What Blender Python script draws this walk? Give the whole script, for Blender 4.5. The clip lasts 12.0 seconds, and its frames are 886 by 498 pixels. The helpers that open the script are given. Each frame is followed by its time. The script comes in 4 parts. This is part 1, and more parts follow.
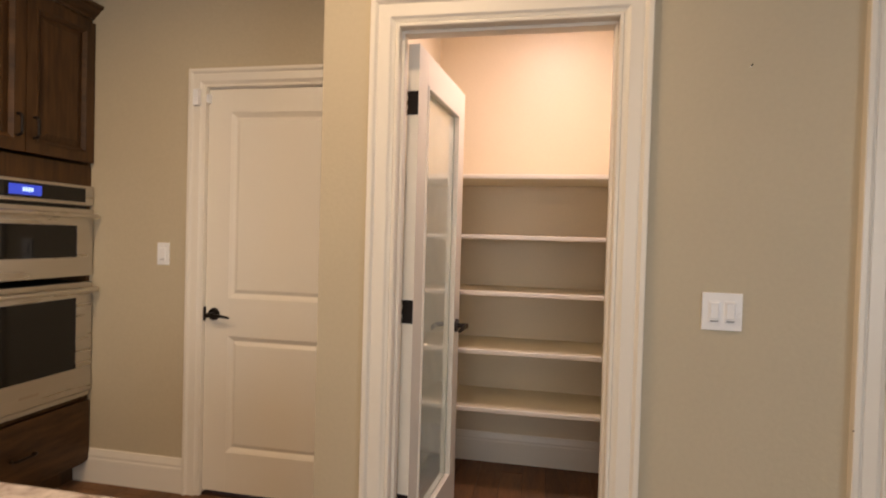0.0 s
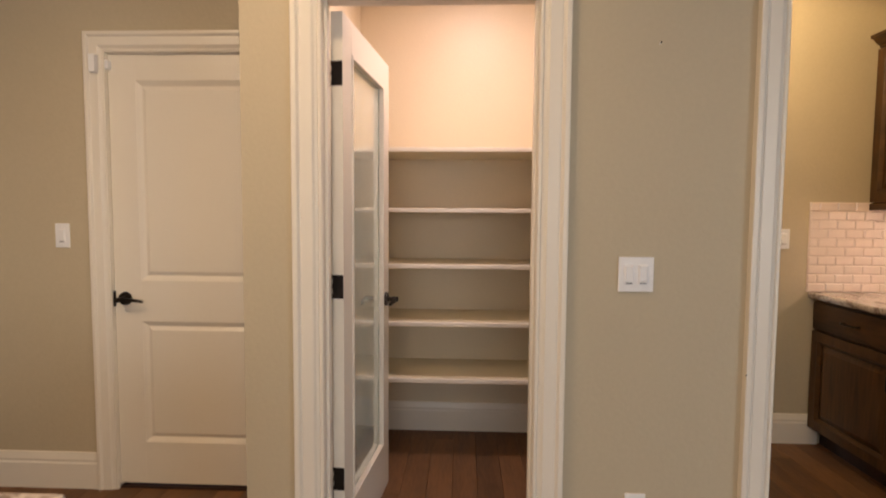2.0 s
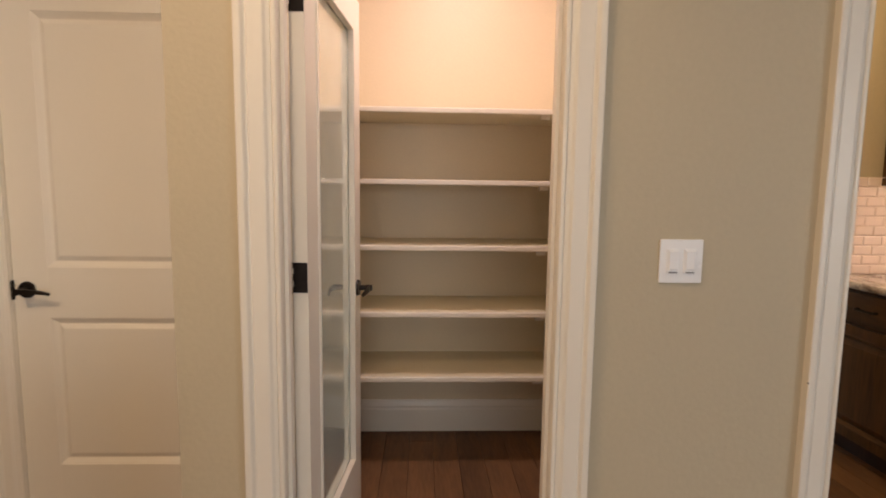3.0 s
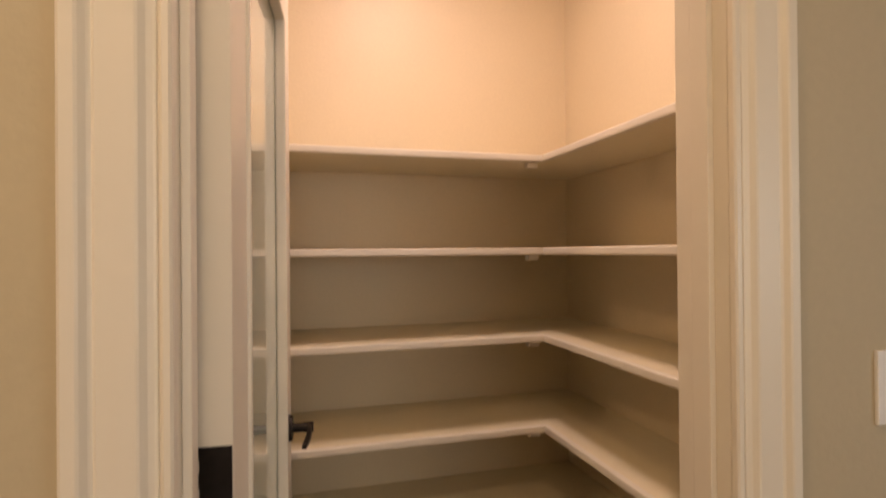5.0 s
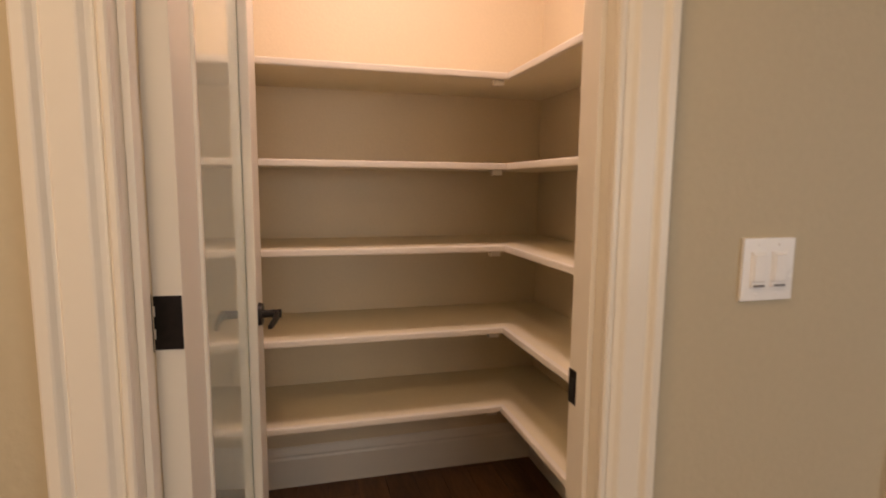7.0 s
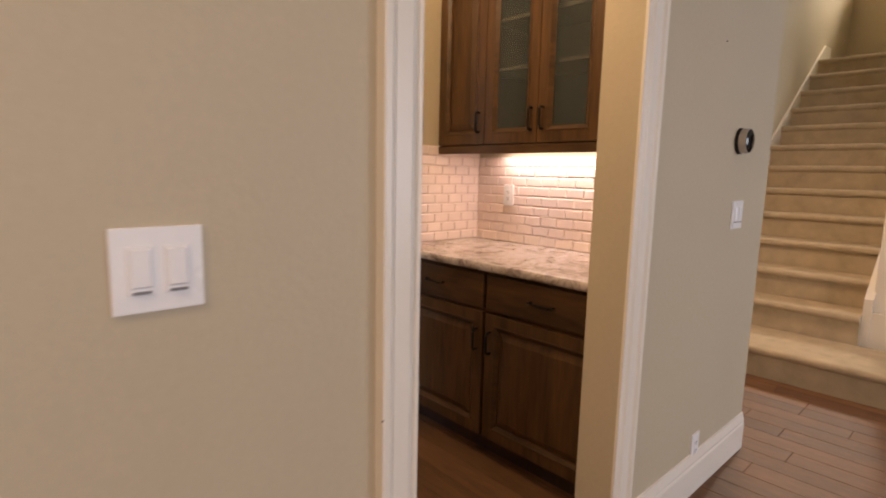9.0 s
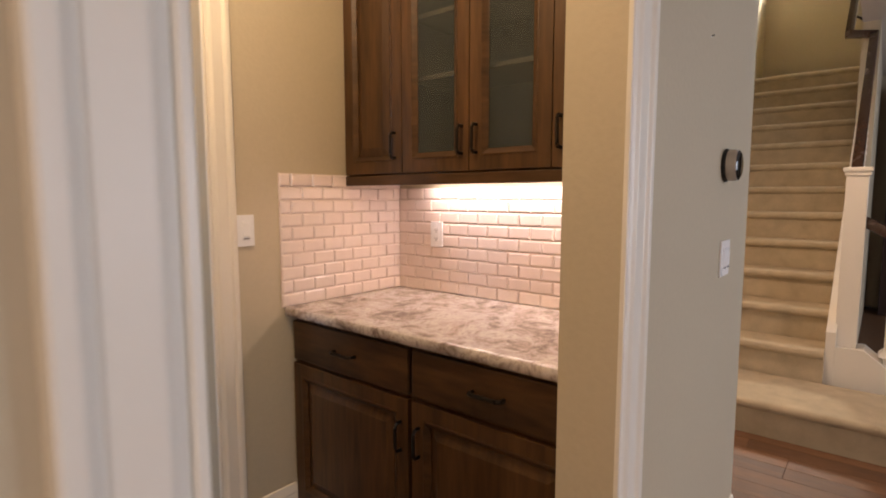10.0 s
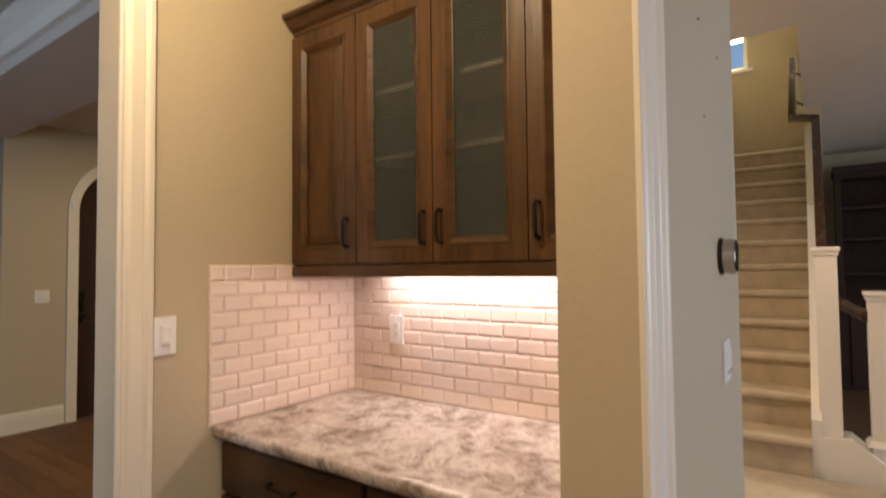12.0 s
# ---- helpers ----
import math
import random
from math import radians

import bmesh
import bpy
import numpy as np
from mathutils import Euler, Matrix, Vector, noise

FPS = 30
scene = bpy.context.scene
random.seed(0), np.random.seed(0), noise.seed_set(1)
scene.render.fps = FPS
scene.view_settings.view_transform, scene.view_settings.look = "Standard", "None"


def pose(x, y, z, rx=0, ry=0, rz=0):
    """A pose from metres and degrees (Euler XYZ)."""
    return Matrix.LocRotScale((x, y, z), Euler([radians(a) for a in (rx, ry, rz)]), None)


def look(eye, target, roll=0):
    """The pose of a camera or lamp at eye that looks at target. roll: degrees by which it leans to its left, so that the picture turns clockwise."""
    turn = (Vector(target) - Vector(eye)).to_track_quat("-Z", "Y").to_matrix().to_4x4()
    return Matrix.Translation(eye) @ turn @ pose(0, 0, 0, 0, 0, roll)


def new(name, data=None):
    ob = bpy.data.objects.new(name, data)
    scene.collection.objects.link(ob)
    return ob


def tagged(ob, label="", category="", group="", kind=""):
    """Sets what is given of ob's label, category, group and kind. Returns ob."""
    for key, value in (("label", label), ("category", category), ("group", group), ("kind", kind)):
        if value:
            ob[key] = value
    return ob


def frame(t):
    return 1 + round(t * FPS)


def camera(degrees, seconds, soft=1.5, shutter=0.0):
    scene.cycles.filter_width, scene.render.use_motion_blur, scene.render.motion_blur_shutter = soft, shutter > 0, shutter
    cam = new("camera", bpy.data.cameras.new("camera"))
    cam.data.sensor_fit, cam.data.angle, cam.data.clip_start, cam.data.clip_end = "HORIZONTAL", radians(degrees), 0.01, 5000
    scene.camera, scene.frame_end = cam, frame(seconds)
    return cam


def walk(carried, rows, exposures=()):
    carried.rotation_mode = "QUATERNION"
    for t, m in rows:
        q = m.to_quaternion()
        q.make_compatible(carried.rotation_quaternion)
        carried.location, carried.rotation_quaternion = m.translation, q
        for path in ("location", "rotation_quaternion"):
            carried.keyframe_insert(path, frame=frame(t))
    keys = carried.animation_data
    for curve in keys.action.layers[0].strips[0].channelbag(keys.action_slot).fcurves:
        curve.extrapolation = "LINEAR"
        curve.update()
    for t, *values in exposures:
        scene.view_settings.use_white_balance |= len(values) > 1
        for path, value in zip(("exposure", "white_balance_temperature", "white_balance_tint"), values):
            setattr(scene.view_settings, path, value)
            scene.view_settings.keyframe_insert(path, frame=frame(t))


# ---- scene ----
cam = camera(80.0, 12.0, soft=1.8, shutter=0.35)
PATH = [
    (0, (0.498, -1.76, 1.365), (0.129, 0.205, 1.326), 1.6),
    (0.5, (0.436, -1.814, 1.434), (0.245, 0.175, 1.52), -1.3),
    (1, (0.436, -1.794, 1.505), (0.338, 0.196, 1.682), -2.5),
    (1.5, (0.445, -1.784, 1.466), (0.355, 0.212, 1.546), -1.2),
    (2, (0.475, -1.775, 1.357), (0.397, 0.219, 1.228), 0.4),
    (2.5, (0.443, -1.621, 1.339), (0.414, 0.367, 1.12), 0.5),
    (4.5, (0.126, -0.687, 1.361), (0.609, 1.248, 1.206), 1.1),
    (5, (0.122, -0.616, 1.382), (0.658, 1.311, 1.392), -0.5),
    (5.5, (0.143, -0.613, 1.422), (0.696, 1.297, 1.636), -1.7),
    (6, (0.147, -0.624, 1.393), (0.708, 1.289, 1.548), -0.4),
    (6.5, (0.185, -0.664, 1.325), (0.687, 1.269, 1.222), 0.8),
    (7, (0.231, -0.779, 1.312), (0.734, 1.142, 1.071), 0.5),
    (7.5, (0.297, -0.932, 1.295), (1.016, 0.914, 1.018), 1.1),
    (7.7, (0.335, -0.95, 1.292), (1.172, 0.842, 1.001), 1.1),
    (9.3, (0.982, -0.674, 1.312), (2.407, 0.706, 1.05), 0.8),
    (9.5, (1.067, -0.585, 1.333), (2.537, 0.75, 1.092), 0.3),
    (10, (1.328, -0.392, 1.355), (2.859, 0.88, 1.157), -0.0),
    (10.5, (1.468, -0.281, 1.408), (3.0, 1.004, 1.392), -0.9),
    (11, (1.527, -0.207, 1.528), (3.1, 1.011, 1.744), -2.0),
    (11.5, (1.527, -0.193, 1.536), (3.135, 0.966, 1.804), -1.5),
    (12, (1.526, -0.221, 1.426), (3.158, 0.932, 1.5), -0.6),
]
EXPOSURE = [(0.0, -0.08, 6800, 10), (2.5, -0.14, 6750, 10), (4.5, -0.2, 7200, 10), (5.5, -0.58, 8250, 13), (6.5, -0.40, 8100, 14), (7.5, -0.14, 7300, 15), (9.5, 0.06, 6350, 18), (10.2, -0.02, 6150, 15), (12.0, 0.02, 5970, 10)]
walk(cam, [(t, look(eye, aim, roll)) for t, eye, aim, roll in PATH], EXPOSURE)

# ---- world, sun and lamps ----
world = bpy.data.worlds.new("sky")
scene.world = world
world.use_nodes = True
wn = world.node_tree.nodes
sky = wn.new("ShaderNodeTexSky")
sky.sky_type = "NISHITA"
sky.sun_disc = False
sky.sun_elevation = radians(35)
sky.sun_rotation = radians(150)
world.node_tree.links.new(sky.outputs[0], wn["Background"].inputs[0])
wn["Background"].inputs[1].default_value = 0.12


def lamp(name, m, w, h, watts, colour, shape="RECTANGLE", spread=180):
    data = bpy.data.lights.new(name, "AREA")
    data.shape, data.size, data.size_y = shape, w, h
    data.energy, data.color, data.spread = watts, colour, radians(spread)
    ob = new(name, data)
    ob.matrix_world = m
    return ob


WARM = (1.0, 0.70, 0.34)
SOFT = (1.0, 0.71, 0.48)
DAY = (0.80, 0.88, 1.0)
lamp("pantry_lamp", pose(0.55, 0.68, 2.735), 0.30, 0.30, 17.5, (1.0, 0.795, 0.82), "DISK")
bulb = bpy.data.lights.new("butler_bulb", "SPOT")
bulb.spot_size, bulb.spot_blend = radians(174), 0.12
bulb.energy, bulb.color, bulb.shadow_soft_size = 63, (1.0, 0.73, 0.41), 0.05
new("butler_bulb", bulb).matrix_world = pose(1.85, 0.70, 2.745)
lamp("under_cabinet_lamp", pose(3.095, 0.68, 1.425), 0.03, 0.98, 4.9, (1.0, 0.78, 0.66))
for lx, ly, lw in ((0.03, -0.75, 11.5), (-1.3, -1.2, 30), (-0.6, -3.2, 17), (1.4, -3.2, 7)):
    lamp("kitchen_lamp", pose(lx, ly, 2.765), 0.14, 0.14, lw, (1.0, 0.72, 0.47), "DISK")
lamp("hall_lamp", pose(4.45, 0.30, 2.765), 0.16, 0.16, 26, SOFT, "DISK")
lamp("foyer_lamp", pose(4.1, 3.7, 2.785), 0.14, 0.14, 34, WARM, "DISK")
lamp("kitchen_window_lamp", look((0.6, -5.93, 1.55), (0.6, 0, 1.4)), 2.8, 1.5, 56, DAY)
lamp("living_window_lamp", look((6.0, -5.93, 1.5), (5.0, 0, 1.2)), 3.6, 2.0, 114, DAY)
lamp("dining_window_lamp", look((-0.95, 2.5, 1.55), (3, 3.6, 1.8)), 1.0, 1.6, 40, (0.62, 0.78, 1.0))
lamp("landing_window_lamp", look((10.3, 0.70, 4.95), (7.3, 0.35, 2.2)), 0.8, 0.5, 275, (1.0, 0.93, 0.75))


# ---- materials ----
def shader(name, colour, rough=0.5, metal=0.0, spread=0.12, scale=6.0, fine=60.0, bump=0.05, stretch=(1, 1, 1), per_piece=0.0, coat=0.0, rough_var=0.1, gloss=0.5):
    """A surface with variation at a coarse and a fine scale, fine relief and, for pieces, a tone of their own."""
    m = bpy.data.materials.new(name)
    m.use_nodes = True
    n, l = m.node_tree.nodes, m.node_tree.links
    p = n["Principled BSDF"]
    tc = n.new("ShaderNodeTexCoord")
    mp = n.new("ShaderNodeMapping")
    mp.inputs["Scale"].default_value = stretch
    l.new(tc.outputs["Object"], mp.inputs[0])
    src = mp.outputs[0]
    if per_piece:
        oi = n.new("ShaderNodeObjectInfo")
        add = n.new("ShaderNodeVectorMath")
        add.operation = "MULTIPLY_ADD"
        add.inputs[1].default_value = (37, 19, 53)
        l.new(oi.outputs["Random"], add.inputs[0])
        l.new(mp.outputs[0], add.inputs[2])
        src = add.outputs[0]
    big, small = n.new("ShaderNodeTexNoise"), n.new("ShaderNodeTexNoise")
    for tex, s, d in ((big, scale, 3), (small, fine, 4)):
        tex.inputs["Scale"].default_value = s
        tex.inputs["Detail"].default_value = d
        l.new(src, tex.inputs["Vector"])
    mix = n.new("ShaderNodeMix")
    mix.inputs[0].default_value = 0.45
    l.new(big.outputs[0], mix.inputs[2])
    l.new(small.outputs[0], mix.inputs[3])
    fac = mix.outputs[0]
    if per_piece:
        ma = n.new("ShaderNodeMath")
        ma.operation = "MULTIPLY_ADD"
        ma.inputs[1].default_value = per_piece
        l.new(oi.outputs["Random"], ma.inputs[0])
        off = n.new("ShaderNodeMath")
        off.operation = "SUBTRACT"
        off.inputs[1].default_value = per_piece / 2
        l.new(fac, off.inputs[0])
        l.new(off.outputs[0], ma.inputs[2])
        fac = ma.outputs[0]
    ramp = n.new("ShaderNodeValToRGB")
    lo = [max(0, c * (1 - spread)) for c in colour]
    hi = [min(1, c * (1 + spread)) for c in colour]
    ramp.color_ramp.elements[0].position, ramp.color_ramp.elements[1].position = 0.3, 0.7
    ramp.color_ramp.elements[0].color, ramp.color_ramp.elements[1].color = (*lo, 1), (*hi, 1)
    l.new(fac, ramp.inputs[0])
    l.new(ramp.outputs[0], p.inputs["Base Color"])
    if rough_var:
        rr = n.new("ShaderNodeMapRange")
        rr.inputs[3].default_value, rr.inputs[4].default_value = max(0.02, rough - rough_var), min(1, rough + rough_var)
        l.new(big.outputs[0], rr.inputs[0])
        l.new(rr.outputs[0], p.inputs["Roughness"])
    else:
        p.inputs["Roughness"].default_value = rough
    p.inputs["Metallic"].default_value = metal
    p.inputs["Specular IOR Level"].default_value = gloss
    p.inputs["Coat Weight"].default_value = coat
    p.inputs["Coat Roughness"].default_value = 0.25
    if bump:
        b = n.new("ShaderNodeBump")
        b.inputs["Strength"].default_value = 1.0
        b.inputs["Distance"].default_value = bump * 0.01
        l.new(small.outputs[0], b.inputs["Height"])
        l.new(b.outputs[0], p.inputs["Normal"])
    return m


PAINT = shader("tan_wall_paint", (0.525, 0.446, 0.308), 0.62, spread=0.045, scale=1.6, fine=62, bump=0.09)
# tan wall paint again, lightened to stand in for lamp and bounce light
PANTRY_LIT_PAINT = shader("tan_wall_paint_lightened", (0.735, 0.625, 0.445), 0.45, spread=0.04, scale=1.5, fine=95, bump=0.06)
CEILING = shader("ceiling_paint", (0.62, 0.55, 0.47), 0.8, spread=0.04, scale=1.2, fine=80, bump=0.2)
TRIM = shader("white_trim_paint", (0.80, 0.74, 0.635), 0.36, spread=0.012, scale=2, fine=60, bump=0.003, rough_var=0.03)
SHELF_WHITE = shader("shelf_paint", (0.80, 0.715, 0.53), 0.4, spread=0.04, scale=4, fine=50, bump=0.03)
PLASTIC = shader("white_plastic", (0.85, 0.84, 0.83), 0.3, spread=0.02, scale=9, fine=80, bump=0.0)
WOOD = shader("dark_stained_alder", (0.074, 0.036, 0.0132), 0.40, spread=0.55, scale=2.6, fine=11, bump=0.05, stretch=(5, 5, 0.55), gloss=0.3)
WOOD_H = shader("dark_stained_alder_rail", (0.066, 0.032, 0.0118), 0.40, spread=0.55, scale=2.6, fine=11, bump=0.05, stretch=(0.8, 0.8, 5), gloss=0.3)
INSIDE = shader("cabinet_inside", (0.11, 0.082, 0.058), 0.5, spread=0.2, scale=3, fine=20, bump=0.0, stretch=(3, 3, 0.5))
DARKWOOD = shader("espresso_wood", (0.034, 0.013, 0.0065), 0.78, spread=0.5, scale=2.5, fine=14, bump=0.04, stretch=(4, 4, 0.6))
RAILWOOD = shader("dark_rail_wood", (0.05, 0.026, 0.016), 0.25, spread=0.4, scale=3, fine=20, bump=0.02, stretch=(1, 6, 6), coat=0.3)
PLANK = shader("hand_scraped_hardwood", (0.145, 0.068, 0.028), 0.6, spread=0.36, scale=2.4, fine=14, bump=0.12, stretch=(6, 0.9, 1), per_piece=0.28)
SUBFLOOR = shader("dark_joint", (0.04, 0.021, 0.011), 0.8, bump=0.0)
TILE = shader("glazed_tile", (0.80, 0.67, 0.60), 0.22, spread=0.04, scale=9, fine=30, bump=0.03, per_piece=0.25, rough_var=0.05)
GROUT = shader("grout", (0.74, 0.62, 0.545), 0.85, spread=0.08, scale=30, fine=200, bump=0.05)
BRONZE = shader("oil_rubbed_bronze", (0.022, 0.017, 0.014), 0.38, metal=0.7, spread=0.3, scale=12, fine=90, bump=0.01)
NICKEL = shader("brushed_nickel", (0.55, 0.50, 0.45), 0.45, metal=1.0, spread=0.1, scale=20, fine=150, bump=0.01)
STEEL = shader("stainless_steel", (0.60, 0.57, 0.53), 0.28, metal=1.0, spread=0.06, scale=2, fine=120, bump=0.0, stretch=(1, 1, 12), rough_var=0.04)
BLACKGLASS = shader("black_oven_glass", (0.006, 0.006, 0.006), 0.08, spread=0.1, bump=0.0, rough_var=0.02)
CARPET = shader("beige_carpet", (0.50, 0.405, 0.265), 0.95, spread=0.22, scale=9, fine=260, bump=0.5)
BLACK = shader("black_rubber", (0.012, 0.011, 0.01), 0.5, spread=0.1, bump=0.0)
DARKPAINT = shader("dark_taupe_paint", (0.15, 0.12, 0.09), 0.6, spread=0.05, scale=1.6, fine=95, bump=0.12)


def granite():
    m = bpy.data.materials.new("brown_white_granite")
    m.use_nodes = True
    n, l = m.node_tree.nodes, m.node_tree.links
    p = n["Principled BSDF"]
    tc = n.new("ShaderNodeTexCoord")
    warp = n.new("ShaderNodeTexNoise")
    warp.inputs["Scale"].default_value = 5
    mixv = n.new("ShaderNodeVectorMath")
    mixv.operation = "MULTIPLY_ADD"
    mixv.inputs[1].default_value = (0.22, 0.22, 0.22)
    l.new(tc.outputs["Object"], warp.inputs["Vector"])
    l.new(warp.outputs["Color"], mixv.inputs[0])
    l.new(tc.outputs["Object"], mixv.inputs[2])
    a, b = n.new("ShaderNodeTexNoise"), n.new("ShaderNodeTexNoise")
    a.inputs["Scale"].default_value, a.inputs["Detail"].default_value, a.inputs["Roughness"].default_value = 11, 10, 0.70
    b.inputs["Scale"].default_value, b.inputs["Detail"].default_value = 70, 5
    l.new(mixv.outputs[0], a.inputs["Vector"])
    l.new(mixv.outputs[0], b.inputs["Vector"])
    r1, r2 = n.new("ShaderNodeValToRGB"), n.new("ShaderNodeValToRGB")
    stops = ((0.28, (0.09, 0.066, 0.058)), (0.40, (0.27, 0.215, 0.195)), (0.48, (0.46, 0.395, 0.365)), (0.58, (0.64, 0.58, 0.55)), (0.72, (0.36, 0.30, 0.275)))
    while len(r1.color_ramp.elements) < len(stops):
        r1.color_ramp.elements.new(0.5)
    for e, (pos, c) in zip(r1.color_ramp.elements, stops):
        e.position, e.color = pos, (*c, 1)
    l.new(a.outputs[0], r1.inputs[0])
    r2.color_ramp.elements[0].position, r2.color_ramp.elements[0].color = 0.32, (0.35, 0.30, 0.27, 1)
    r2.color_ramp.elements[1].position, r2.color_ramp.elements[1].color = 0.5, (1, 1, 1, 1)
    l.new(b.outputs[0], r2.inputs[0])
    mx = n.new("ShaderNodeMix")
    mx.data_type, mx.blend_type = "RGBA", "MULTIPLY"
    mx.inputs[0].default_value = 0.6
    l.new(r1.outputs[0], mx.inputs[6])
    l.new(r2.outputs[0], mx.inputs[7])
    l.new(mx.outputs[2], p.inputs["Base Color"])
    p.inputs["Roughness"].default_value = 0.14
    return m


GRANITE = granite()


def glass(name, tint, rough, clear=1.0, ior=1.5):
    m = bpy.data.materials.new(name)
    m.use_nodes = True
    p = m.node_tree.nodes["Principled BSDF"]
    p.inputs["Base Color"].default_value = (*tint, 1)
    p.inputs["Roughness"].default_value = rough
    p.inputs["Transmission Weight"].default_value = clear
    p.inputs["IOR"].default_value = ior
    return m


DOOR_GLASS = glass("green_door_glass", (0.84, 0.87, 0.78), 0.06, 0.78)
CLEAR_GLASS = glass("clear_glass", (0.94, 0.96, 0.94), 0.02)
CABINET_GLASS = glass("grey_cabinet_glass", (0.45, 0.48, 0.45), 0.05, 0.945, 1.13)


def glow(name, colour, strength):
    m = bpy.data.materials.new(name)
    m.use_nodes = True
    p = m.node_tree.nodes["Principled BSDF"]
    p.inputs["Base Color"].default_value = (*colour, 1)
    p.inputs["Emission Color"].default_value = (*colour, 1)
    p.inputs["Emission Strength"].default_value = strength
    return m


DISPLAY = glow("blue_display", (0.05, 0.10, 0.9), 0.4)
DIGIT = glow("display_digits", (0.5, 0.7, 1.0), 1.6)


# ---- building helpers ----
BASE = {}


def box(bm, x0, x1, y0, y1, z0, z1, bev=0.0):
    made = bmesh.ops.create_cube(bm, size=1, matrix=Matrix.LocRotScale(((x0 + x1) / 2, (y0 + y1) / 2, (z0 + z1) / 2), None, (x1 - x0, y1 - y0, z1 - z0)))
    if bev:
        edges = list({e for v in made["verts"] for e in v.link_edges})
        bmesh.ops.bevel(bm, geom=edges, offset=bev, segments=2, affect="EDGES", profile=0.6)


def cyl(bm, p0, p1, r0, r1=None, seg=20):
    p0, p1 = Vector(p0), Vector(p1)
    m = Matrix.Translation((p0 + p1) / 2) @ (p1 - p0).to_track_quat("Z", "Y").to_matrix().to_4x4()
    bmesh.ops.create_cone(bm, cap_ends=True, segments=seg, radius1=r0, radius2=r0 if r1 is None else r1, depth=(p1 - p0).length, matrix=m)


def prism(bm, poly, shift):
    """A flat polygon pushed along shift into a solid."""
    low = [bm.verts.new(p) for p in poly]
    high = [bm.verts.new(Vector(p) + Vector(shift)) for p in poly]
    bm.faces.new(low[::-1])
    bm.faces.new(high)
    for i in range(len(poly)):
        j = (i + 1) % len(poly)
        bm.faces.new((low[i], low[j], high[j], high[i]))


def frustum(bm, x0, x1, z0, z1, yb, yf, inset):
    """A raised field: wide at yb, narrower by inset at yf."""
    a = [bm.verts.new(p) for p in ((x0, yb, z0), (x1, yb, z0), (x1, yb, z1), (x0, yb, z1))]
    b = [bm.verts.new(p) for p in ((x0 + inset, yf, z0 + inset), (x1 - inset, yf, z0 + inset), (x1 - inset, yf, z1 - inset), (x0 + inset, yf, z1 - inset))]
    bm.faces.new(b)
    bm.faces.new(a[::-1])
    for i in range(4):
        j = (i + 1) % 4
        bm.faces.new((a[i], a[j], b[j], b[i]))


def part(name, bm, material, parent=None, label="", m=None, smooth=False):
    if m is not None:
        bm.transform(m)
    bmesh.ops.recalc_face_normals(bm, faces=bm.faces)
    me = bpy.data.meshes.new(name)
    bm.to_mesh(me)
    bm.free()
    me.materials.append(material)
    if smooth:
        me.shade_smooth()
        me.set_sharp_from_angle(angle=radians(35))
    ob = new(name, me)
    if parent is not None:
        ob.parent = parent
        if parent.type == "EMPTY":
            ob.matrix_parent_inverse = Matrix.Translation(-BASE[parent.name])
    return tagged(ob, label=label)


def thing(name, at, label, category, group="", kind=""):
    ob = new(name)
    ob.empty_display_size = 0.1
    ob.location = at
    BASE[ob.name] = Vector(at)
    return tagged(ob, label, category, group, kind)


def solid(name, boxes, material, label="", bev=0.0, kind="structure", category=""):
    """One object for each straight stretch."""
    for b in boxes:
        bm = bmesh.new()
        box(bm, *b, bev)
        tagged(part(name, bm, material), label, category, "", kind)


def ring(bm, x0, x1, z0, z1, inset, y0, y1):
    """A rectangular frame as one closed body."""
    q = []
    for y in (y0, y1):
        for i in (0, inset):
            q.append([bm.verts.new(p) for p in ((x0 + i, y, z0 + i), (x1 - i, y, z0 + i), (x1 - i, y, z1 - i), (x0 + i, y, z1 - i))])
    for a, b in ((0, 1), (2, 3), (0, 2), (1, 3)):
        for i in range(4):
            j = (i + 1) % 4
            bm.faces.new((q[a][i], q[a][j], q[b][j], q[b][i]))


CASING = ((0, 0), (0, 0.009), (0.003, 0.0115), (0.009, 0.0115), (0.012, 0.009), (0.0135, 0.006), (0.015, 0.009), (0.0175, 0.0095), (0.023, 0.012), (0.029, 0.0175), (0.032, 0.0185), (0.066, 0.0185), (0.069, 0.0165), (0.073, 0.0185), (0.078, 0.0245), (0.081, 0.026), (0.093, 0.026), (0.096, 0.024), (0.096, 0))


def casing(name, label, place, x0, x1, top, width=0.096, material=None):
    """Moulded trim round an opening, mitred at its corners: place(h, out, z) gives the world point. Three boards of their own."""
    root = thing(name, place(x0, 0, 0), label, "door trim", kind="structure")
    k = width / 0.096
    runs = (("side_casing", (x0, 0), (-1, 0), (x0, top), (-1, 1)), ("head_casing", (x0, top), (-1, 1), (x1, top), (1, 1)), ("side_casing", (x1, top), (1, 1), (x1, 0), (1, 0)))
    for nm, a, da, b, db in runs:
        bm = bmesh.new()
        va = [bm.verts.new(place(a[0] + da[0] * u * k, v, a[1] + da[1] * u * k)) for u, v in CASING]
        vb = [bm.verts.new(place(b[0] + db[0] * u * k, v, b[1] + db[1] * u * k)) for u, v in CASING]
        for i in range(len(CASING)):
            j = (i + 1) % len(CASING)
            bm.faces.new((va[i], va[j], vb[j], vb[i]))
        bm.faces.new(va)
        bm.faces.new(vb[::-1])
        part(nm, bm, material or TRIM, root)
    return root


SKIRT = ((0, 0), (0.016, 0), (0.016, 0.125), (0.012, 0.135), (0.014, 0.145), (0.009, 0.165), (0.006, 0.178), (0, 0.18))


